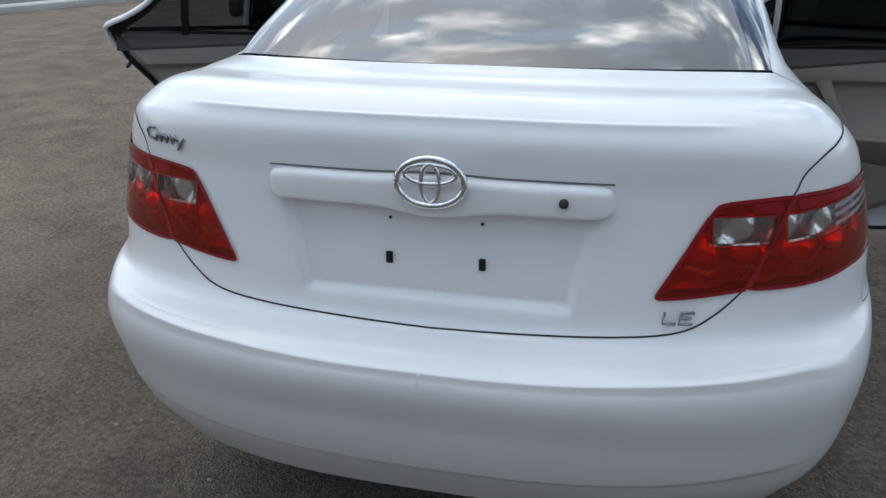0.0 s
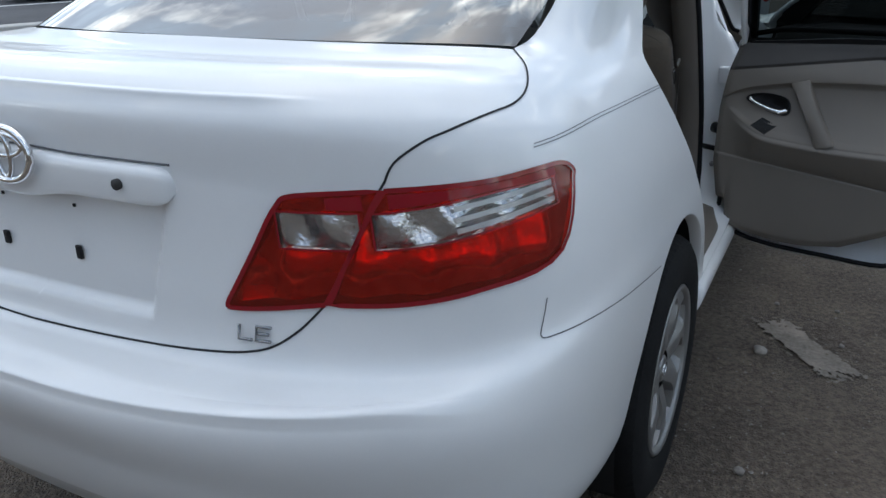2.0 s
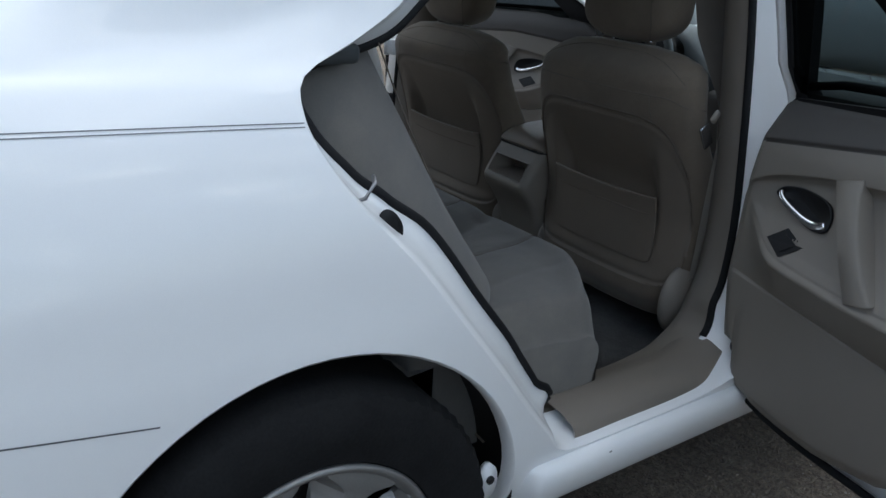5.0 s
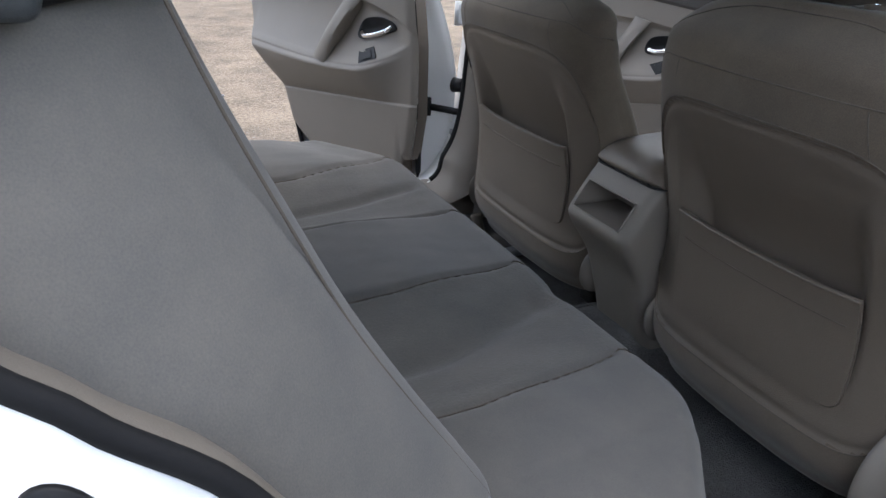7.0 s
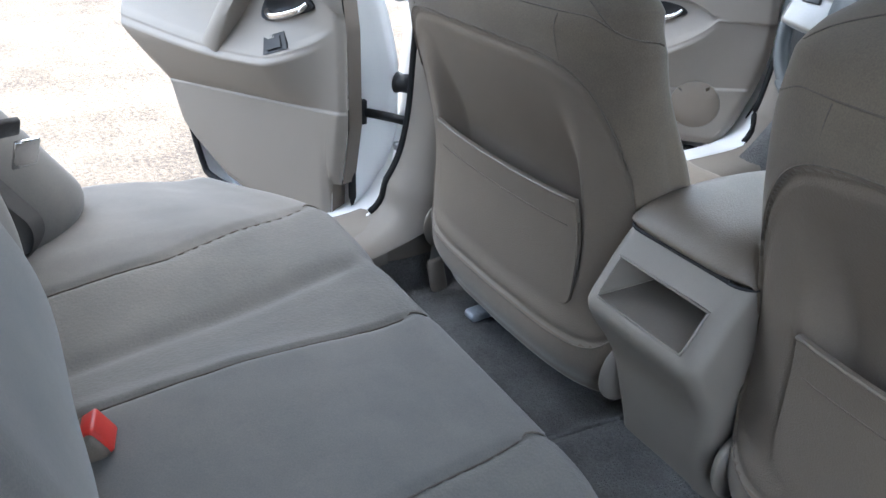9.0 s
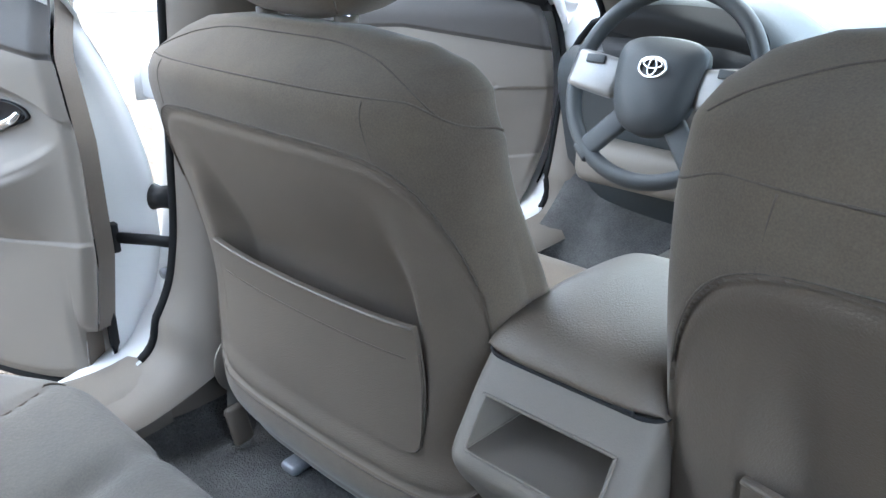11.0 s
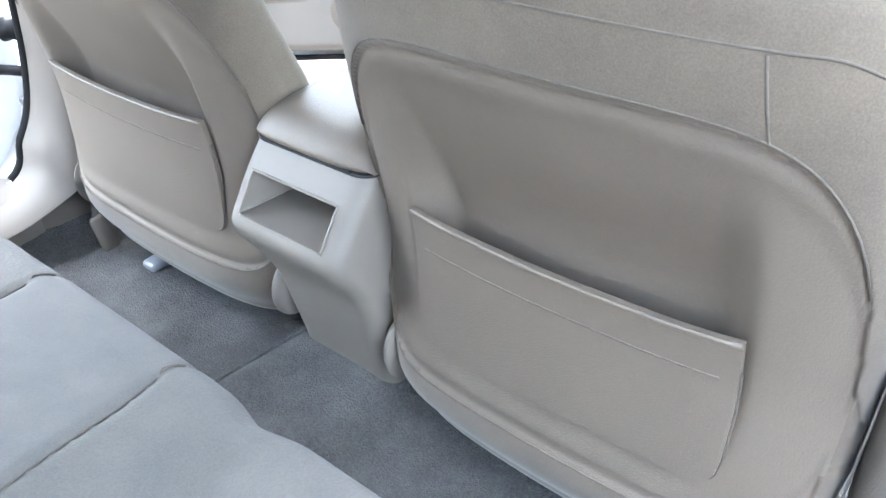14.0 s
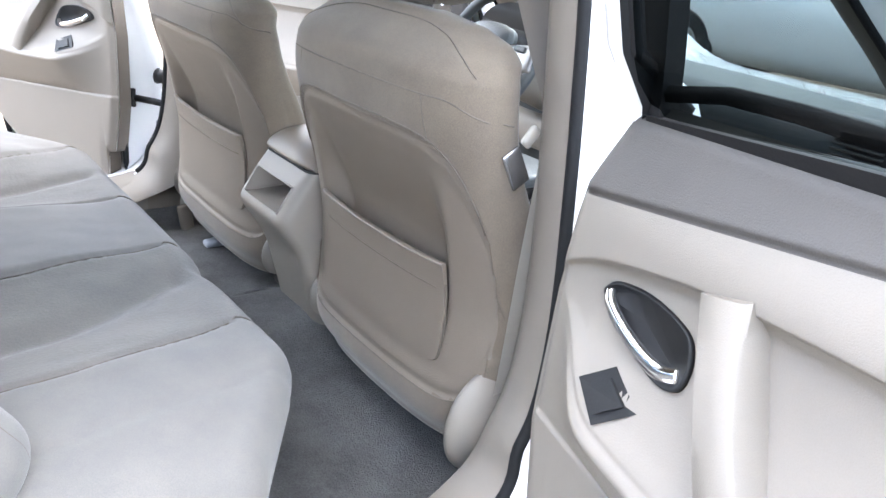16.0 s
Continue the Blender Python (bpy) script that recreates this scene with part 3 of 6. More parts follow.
# ---- tail lamps ----
BOWL = material("lamp_bowl", (0.85, 0.55, 0.45), 0.16, metal=0.85, vary=0.3, scale=22, fine=60, bump=0.5)
RIMRED = material("red_lamp_rim", (0.24, 0.008, 0.015), 0.15, vary=0.05, bump=0, coat=0.5)
FIN = material("pale_lamp_fin", (0.80, 0.79, 0.77), 0.25, metal=0.3, vary=0.06, scale=30, fine=200, bump=0)
for s in (1, -1):
    def put(u, v, depth=0.0, s=s):
        p = body(u, v)
        n = np.array((p[0] * 0.7, p[1] - 1.6, 0.0))
        n /= np.linalg.norm(n)
        return (p + n * depth) * (s, 1, 1)
    out_low, out_top = line(LAMP_LOW, 5), line(LAMP_TOP, 5)
    outer = [(u + 0.004 if u < 0.46 else u, v) for u, v in out_top + out_low[1:]]
    gapline = [(0.4045, 6.3), (0.43, 6.72)]
    inner = line(LAMP_IN, 5) + [(0.43, 6.72), (0.4045, 6.3)]
    for nm, poly in (("tail_lamp", outer + gapline), ("tail_lamp", inner)):
        def band(a, b):
            """A strip across the lamp between two shares of its height."""
            us = np.array([p[0] for p in poly])
            pts = []
            dense = np.array(refine(poly, (0.004, 0.05)))
            for u in np.linspace(us.min(), us.max(), 30):
                col = dense[abs(dense[:, 0] - u) < 0.006]
                if len(col) < 2:
                    continue
                full, low = 7.07 + max(0, (u - 0.45)) * 1.4, 5.9 + max(0, u - 0.5) * 2.2
                t, bt = min(col[:, 1].max() - 0.05, low + (full - low) * b), max(col[:, 1].min() + 0.05, low + (full - low) * a)
                if t - bt > 0.1:
                    pts.append(((u, t), (u, bt)))
            return pts

        clear, deep = band(0.50, 0.80), band(0.83, 0.955)
        clear = [q for q in clear if (q[0][0] > 0.338 if poly is inner else q[0][0] < 0.648)][1:-1]
        deep = deep[1:-1]
        ring = lambda q: [t for t, _ in q] + [b for _, b in q[::-1]]
        holes = [ring(clear)]
        lamp = part(nm, sheet(refine(poly, (0.02, 0.2)), holes, (0.012, 0.1), lambda u, v: put(u, v, 0.004), flip=s < 0, scale=sc), REDLENS, car, "red and clear tail lamp")
        part("lamp_housing", sheet(refine(poly, (0.02, 0.2)), [], (0.007, 0.06), lambda u, v: put(u, v, -0.026 + 0.007 * math.sin(u * 95) + 0.006 * math.cos(v * 9)), flip=s < 0, scale=sc), BOWL, lamp, "faceted lamp bowl behind the red lens")
        part("lamp_rim", ribbon([*refine(poly, (0.02, 0.2)), poly[0]], 0.007, 0.005, lambda u, v: body(u, v) * (s, 1, 1)), RIMRED, lamp)
        part("lens_band", sheet(refine(ring(clear), (0.02, 0.2)), [], (0.015, 0.12), lambda u, v: put(u, v, 0.0045), flip=s < 0, scale=sc), CLEARLENS, lamp, "clear reversing and indicator band")
        part("reflector", sheet(refine(ring(clear), (0.02, 0.2)), [], (0.004, 0.035), lambda u, v: put(u, v, -0.010 + 0.006 * math.sin(u * 105 + 1) * math.cos(v * 8)), flip=s < 0, scale=sc), REFLECTOR, lamp, "faceted chrome reflector")
        part("lens_band", sheet(refine(ring(deep), (0.02, 0.2)), [], (0.015, 0.12), lambda u, v: put(u, v, 0.0052), flip=s < 0, scale=sc), PINKLENS, lamp, "deep red upper strip")
        edge = ring(clear)
        part("band_edge", ribbon([*edge, edge[0]], 0.003, 0.0055, lambda u, v: body(u, v) * (s, 1, 1)), RIMRED, lamp)
        if poly is not inner:
            for k in (0.2, 0.5, 0.8):
                part("lamp_fin", ribbon([(t[0], t[1] + (b[1] - t[1]) * k) for t, b in clear if t[0] > 0.515], 0.0075, 0.001, lambda u, v: body(u, v) * (s, 1, 1)), FIN, lamp, "pale horizontal fin")

# ---- boot lid fittings ----
def lid_point(x, z):
    """The skin of the boot lid at x and z."""
    u, v = 0.7 * abs(x), 6.5
    for _ in range(8):
        p, e = body(u, v), 1e-3
        a, b = (body(u + e, v) - p) / e, (body(u, v + e) - p) / e
        du, dv = np.linalg.lstsq(np.array([[a[0], b[0]], [a[2], b[2]]]), [abs(x) - p[0], z - p[2]], rcond=None)[0]
        u, v = max(0.0005, u + du), v + dv
    return body(u, v) * (1 if x >= 0 else -1, 1, 1)


rings = []
for x in np.linspace(-0.325, 0.325, 61):
    e = math.sqrt(max(0.0, 1 - (abs(x) / 0.3255) ** 26))
    mid = 0.5 + 0.5 * math.cos(math.pi * min(1, abs(x) / 0.14))
    zt, zb = 1.026 + 0.004 * mid, 0.968 - 0.016 * mid
    zc, h = (zt + zb) / 2, (zt - zb) / 2 * max(0.25, e)
    y0 = lid_point(x, 1.0)[1]
    ring = []
    for k in range(28):
        a = 2 * math.pi * k / 28
        c, sn = math.cos(a), math.sin(a)
        ring.append((x, y0 + 0.004 - 0.024 * max(0.15, e) * np.sign(c) * abs(c) ** 0.45 * (1.0 if c > 0 else 0.6), zc + h * np.sign(sn) * abs(sn) ** 0.4 - 0.006 * c))
    rings.append(ring)
garnish = part("trunk_garnish", fixed(loft(rings)), PAINT, car, "white bar over the plate field")
part("garnish_gap", tube([(x, lid_point(x, 1.03)[1] - 0.001, 1.0285 + 0.004 * (0.5 + 0.5 * math.cos(math.pi * min(1, abs(x) / 0.14)))) for x in np.linspace(-0.32, 0.32, 40)], 0.0017), GAPGREY, car)


def ellipse_ring(cx, cz, a, b, r, y, tilt=0.0):
    pts = [(cx + a * math.cos(t), y - tilt * b * math.sin(t), cz + b * math.sin(t)) for t in np.linspace(0, 2 * math.pi, 49)[:-1]]
    return tube(pts, r, 8, True)


ey = lid_point(0, 1.022)[1] - 0.028
emblem = part("emblem", ellipse_ring(0, 1.022, 0.062, 0.043, 0.0065, ey, -0.05), CHROME, car, "oval chrome maker's badge")
part("badge_ring", ellipse_ring(0, 1.037, 0.047, 0.018, 0.0045, ey), CHROME, emblem)
part("badge_ring", ellipse_ring(0, 1.02, 0.017, 0.036, 0.0045, ey - 0.001), CHROME, emblem)
lock = part("keyhole", tube([(0.236, lid_point(0.236, 0.997)[1] - 0.026, 0.997), (0.236, lid_point(0.236, 0.997)[1] - 0.018, 0.997)], 0.0085, 14), STEEL, car, "round metal boot lock")
for sx in (-1, 1):
    y0 = lid_point(0.09, 0.855)[1] + 0.018
    part("plate_slot", box((0.013, 0.006, 0.024), (sx * 0.09, y0, 0.857), 0.002), BLACK, car)
    part("plate_screw_hole", box((0.006, 0.004, 0.006), (sx * 0.088, lid_point(0.09, 0.935)[1] + 0.018, 0.935), 0.0015), BLACK, car)


def strokes(name, origin, along, lines, r, label):
    """Raised chrome strokes, as lines in a small plane on the boot lid."""
    bm = bmesh.new()
    for ln in lines:
        pts = []
        for a, b in ln:
            x, z = origin[0] + a * along, origin[1] + b
            pts.append((x, lid_point(x, z)[1] - 0.004, z))
        me = tube(pts, r, 6)
        bm.from_mesh(me)
        bpy.data.meshes.remove(me)
    return part(name, bm, BADGE, car, label)


strokes("trim_badge", (0.425, 0.778), 1, [[(0, 0.022), (-0.002, 0), (0.02, 0.0)], [(0.052, 0.022), (0.028, 0.022), (0.026, 0.0), (0.05, 0.0)], [(0.028, 0.011), (0.047, 0.011)]], 0.0028, "chrome letters LE")
strokes("model_badge", (-0.628, 1.046), 1, [[(0.034, 0.020), (0.018, 0.023), (0.006, 0.012), (0.012, 0.000), (0.030, 0.000)]] + [[(0.034 + 0.016 * k, -0.004), (0.043 + 0.016 * k, 0.013), (0.049 + 0.016 * k, 0.002)] for k in range(4)] + [[(0.098, -0.002), (0.106, -0.006)], [(0.114, 0.010), (0.096, -0.014)]], 0.0028, "slanted chrome model badge")


# ---- wheels ----
def wheel(at, side):
    cy, cz = at
    prof = [(0.205, -0.085), (0.215, -0.100), (0.25, -0.107), (0.295, -0.105), (0.318, -0.092), (0.329, -0.07), (0.332, -0.04), (0.332, 0.04), (0.329, 0.07), (0.318, 0.092), (0.295, 0.105), (0.25, 0.107), (0.215, 0.100), (0.205, 0.085)]
    n = 144
    rings = []
    for k in range(n):
        a = 2 * math.pi * k / n
        groove = 0.004 if k % 2 == 0 else 0.0
        ring = []
        for r, x in prof:
            rr = r - (groove if 0.30 < r < 0.3315 else 0) - (0.006 if abs(abs(x) - 0.04) < 0.001 and r > 0.33 else 0)
            ring.append((x, rr * math.cos(a), rr * math.sin(a)))
        rings.append(ring)
    tyre_me = fixed(loft(rings, False, False, True), None, 30)
    w = part("wheel", tyre_me, RUBBER, car, "black tyre with a silver seven-spoke hubcap")
    X = 0.062
    part("wheel_disc", fixed(loft([[(X - 0.045 + 0.012 * math.cos(5 * a) * (r < 0.1), r * math.cos(a), r * math.sin(a)) for a in np.linspace(0, 2 * math.pi, 33)[:-1]] for r in (0.02, 0.09, 0.13, 0.21)], True, True)), STEEL, w)
    rimp = [(0.203, X - 0.05), (0.205, X + 0.02), (0.212, X + 0.036), (0.206, X + 0.042), (0.198, X + 0.036), (0.190, X + 0.024), (0.186, X - 0.01)]
    part("rim", fixed(loft([[(x, r * math.cos(a), r * math.sin(a)) for r, x in rimp] for a in np.linspace(0, 2 * math.pi, 73)[:-1]], False, False, True)), SILVER, w)
    hubp = [(0.0005, X + 0.022), (0.03, X + 0.022), (0.034, X + 0.018), (0.036, X + 0.008), (0.062, X + 0.004), (0.066, X - 0.004)]
    part("hub_cap", fixed(loft([[(x, r * math.cos(a), r * math.sin(a)) for r, x in hubp] for a in np.linspace(0, 2 * math.pi, 49)[:-1]], False, False, True)), SILVER, w)
    part("cap_badge", ellipse_ring_x(X + 0.024), CHROME, w)
    # one spoke: broad, dished, widening to the rim, with one flank folded down
    rings = []
    for r in np.linspace(0.045, 0.199, 24):
        wdt = np.interp(r, (0.045, 0.06, 0.075, 0.12, 0.158, 0.168, 0.178, 0.199), (0.0190, 0.024, 0.0245, 0.027, 0.031, 0.040, 0.066, 0.088))
        h = X + 0.018 + 0.014 * step(0.04, 0.12, r) - 0.004 * step(0.17, 0.2, r)
        sk = 0.012 * math.sin(math.pi * (r - 0.045) / 0.154)
        fl = np.interp(r, (0.045, 0.075, 0.12, 0.155, 0.170, 0.182, 0.199), (0.001, 0.012, 0.022, 0.034, 0.026, 0.004, 0.001))
        rings.append([(h - 0.030, r, -wdt + sk - 0.003), (h - 0.004, r, -wdt + sk), (h, r, -wdt * 0.93 + sk), (h + 0.002, r, -wdt * 0.4 + sk), (h + 0.002, r, wdt * 0.4 + sk), (h, r, wdt * 0.9 - fl * 0.4 + sk), (h - fl * 0.9, r, wdt + fl * 0.7 + sk), (h - 0.032, r, wdt + fl * 0.8 + sk)])
    spoke = fixed(loft(rings, False, False), None, 22)
    spoke.materials.append(SILVER)
    for k in range(7):
        o = new("spoke", spoke)
        o.parent, o.matrix_local = w, Matrix.Rotation(2 * math.pi * k / 7 + 0.2, 4, "X")
    w.matrix_local = Matrix.Translation((side * 0.785, cy, cz)) @ Matrix.Diagonal((side, 1, 1, 1))
    return w


def ellipse_ring_x(x):
    return tube([(x, 0.022 * math.cos(t), 0.015 * math.sin(t)) for t in np.linspace(0, 2 * math.pi, 33)[:-1]], 0.002, 6, True)


for at, spot in ((REAR_ARCH, REAR_WHEEL), (FRONT_ARCH, FRONT_WHEEL)):
    for s in (1, -1):
        wheel(spot, s)
    # black liner over the tyre
    rings = [[(x, at[0] + r * math.cos(a), at[1] + r * math.sin(a)) for a in np.linspace(-0.35, math.pi + 0.35, 40)] for x, r in ((0.50, 0.380), (0.80, 0.386), (0.852, 0.384))]
    both("wheel_housing", fixed(loft(rings, False, False)), BLACK, car)
    lip = [body(*p) for p in arch(at, ARCH_R) if p]
    both("arch_lip", fixed(loft([[q - np.array((d, 0, 0)) + (np.array((0, at[0], at[1])) - np.array((0, q[1], q[2]))) * k for q in lip] for d, k in ((0.0, 0.0), (0.004, 0.012), (0.03, 0.015))], False, False)), PAINT, car)

# rocker cover under the doors, and the tab of the arch liner behind the wheel
rings = []
for y in np.r_[np.linspace(1.515, 1.56, 6), np.linspace(1.62, 3.40, 30), np.linspace(3.44, 3.48, 4)]:
    e = min(1.0, step(1.49, 1.56, y) * 0.9 + 0.1, step(3.50, 3.43, y) * 0.9 + 0.1) if y < 3.43 else 0.6
    rings.append([(0.80 + (x - 0.80) * e, y, 0.33 + (z - 0.33) * (0.6 + 0.4 * e)) for x, z in smooth_line([(0.800, 0.372), (0.845, 0.374), (0.868, 0.372), (0.880, 0.362), (0.884, 0.342), (0.878, 0.315), (0.862, 0.280), (0.838, 0.258), (0.80, 0.248)], 3)])
both("rocker_cover", fixed(loft(rings, False, False)), PAINT, car, "white moulded rocker cover")
both("rocker_mark", box((0.004, 0.008, 0.012), (0.8805, 1.72, 0.352), 0.001, 1), STEEL, car)
tab = [(0.852 - 0.012 * k, 1.452 + 0.020 * math.cos(a) * (1 - 0.1 * k), 0.372 + 0.036 * math.sin(a)) for k in (0, 1) for a in np.linspace(0, 2 * math.pi, 17)[:-1]]
both("arch_tab", fixed(loft([tab[:16], tab[16:]])), PAINT, car, "white tab of the arch liner")
both("tab_plug", tube([(0.850, 1.455, 0.376), (0.856, 1.455, 0.376)], 0.008, 10), BLACK, car)

# ---- door openings ----
def loop_normals(loop):
    """Unit normals in the plane of a closed (y, z) line, pointing to its inside."""
    q = np.array(loop)
    d = np.roll(q, -1, 0) - np.roll(q, 1, 0)
    n = np.stack([-d[:, 1], d[:, 0]], 1)
    n /= np.linalg.norm(n, axis=1)[:, None] + 1e-9
    if not inside([tuple(q[5] + n[5] * 0.01)], q)[0]:
        n = -n
    return n


def jamb(opening):
    loop = line(opening, 6, True)
    q, n = np.array(loop), loop_normals(loop)
    base = np.array([body(*on_side(*p)) for p in loop])

    def ring(toward, deep):
        """The line moved into the opening and inward; the door pillar lies deeper than the rest."""
        out = []
        for b, m in zip(base, n):
            k = max(0.0, -m[0]) if opening is REAR_OPENING else max(0.0, m[0])
            tight = 1 - 0.62 * step(0.78, 0.97, b[2]) * (1 - step(1.19, 1.40, b[1])) if opening is REAR_OPENING else 1.0
            t, d = toward * tight * (1.1 - 0.35 * k) * (1 - 0.72 * step(0.5, 0.95, m[1])), min(deep, 0.078) * (1.15 + 0.5 * k) + max(0.0, deep - 0.078) * 1.15
            if opening is REAR_OPENING:
                seal = np.interp(b[2], (0.45, 0.52, 0.735, 0.93, 1.06, 1.3), (0.738, 0.736, 0.722, 0.701, 0.684, 0.645))
                d += k * min(1.0, deep / 0.05) * (b[0] - 0.078 * (1.15 + 0.5 * k) - seal)
            out.append((b[0] - d, b[1] + m[0] * t, b[2] + m[1] * t))
        return out

    bent = [ring(-0.001, 0.0), ring(0.006, 0.004), ring(0.012, 0.014), ring(0.02, 0.035), ring(0.03, 0.055), ring(0.045, 0.068), ring(0.062, 0.074), ring(0.066, 0.082)]
    both("door_jamb", fixed(loft([list(r) for r in bent], True, False)), PAINT, car)
    loop_seal = ring(0.066, 0.078)
    low = [i for i, p in enumerate(loop_seal) if p[2] < 0.43]
    cut = max(low, key=lambda i: -min((i - j) % len(loop_seal) for j in range(len(loop_seal)) if j not in low))
    order = [(cut + k) % len(loop_seal) for k in range(len(loop_seal))]
    both("door_seal", tube([loop_seal[i] for i in order if i not in low], 0.0085, 10), SEAL, car, "black rubber door seal")
    trim = [ring(0.067, 0.084), ring(0.070, 0.092), ring(0.067, 0.108), ring(0.054, 0.134), ring(0.02, 0.160), ring(-0.04, 0.172)]
    both("jamb_trim", fixed(loft([list(r) for r in trim], True, False)), PILLAR, car, "grey-beige plastic pillar and sill trim")
    return base, n


jamb(REAR_OPENING)
jamb(FRONT_OPENING)
# striker, hole and marks on the rear jamb
both("door_striker", tube([(0.79, 1.250, 0.925), (0.818, 1.236, 0.925), (0.818, 1.222, 0.905), (0.79, 1.226, 0.893)], 0.003, 8), STEELGREY, car)
both("jamb_plug", fixed(loft([[(0.802 + d, 1.272 + 0.017 * k * math.cos(a) - 0.012 * k * math.sin(a), 0.852 + 0.026 * k * math.sin(a) + 0.006 * k * math.cos(a)) for a in np.linspace(0, 2 * math.pi, 25)[:-1]] for d, k in ((0.0, 1.0), (0.004, 0.95), (0.005, 0.4))])), BLACK, car, "black oval rubber plug")
for z in (0.865, 0.515):
    both("hinge", box((0.045, 0.026, 0.055), (0.786, 2.222, z), 0.006), PAINT, car)
    both("hinge_knuckle", tube([(0.806, 2.212, z - 0.03), (0.806, 2.212, z + 0.03)], 0.010, 12), PAINT, car)
    for dz in (-0.045, 0.045) if z < 0.6 else ():
        both("hinge_bolt", tube([(0.775, 2.206, z + dz), (0.775, 2.192, z + dz)], 0.009, 6), STEELGREY, car, "grey hinge bolt")
both("jamb_hole", tube([(0.772, 2.212, 0.448), (0.772, 2.196, 0.446)], 0.010, 12), BLACK, car)
both("door_check_strap", tube([(0.735, 2.205, 0.620), (0.775, 2.185, 0.620), (0.835, 2.150, 0.618)], 0.005, 6, False, 2.0), BLACK, car)
both("check_bracket", box((0.022, 0.012, 0.05), (0.838, 2.150, 0.618), 0.003), BLACK, car)
both("wire_boot", tube([(0.768, 2.224, 0.684), (0.782, 2.210, 0.684), (0.792, 2.204, 0.684)], lambda t: 0.019 + 0.0025 * math.sin(t * 20), 14), BLACK, car, "black ribbed wire boot")

# ---- doors ----
def inner_x(z):
    return 0.738 + 0.034 * step(0.89, 1.0, z) - 0.25 * max(0.0, z - 1.01)


LA, LZ = zip(*[(-1, 0.79)] + [tuple(p) for p in smooth_line([(-0.03, 0.785), (0.0, 0.757), (0.04, 0.731), (0.09, 0.708), (0.14, 0.694), (0.22, 0.686), (0.32, 0.681), (0.45, 0.681), (0.7, 0.69), (1.0, 0.70)], 4)])
TA, TZ = zip(*[(-1, 0.79)] + [tuple(p) for p in smooth_line([(-0.03, 0.785), (0.0, 0.803), (0.03, 0.818), (0.07, 0.831), (0.13, 0.844), (0.20, 0.855), (0.35, 0.866), (0.6, 0.872), (1.0, 0.87)], 4)])


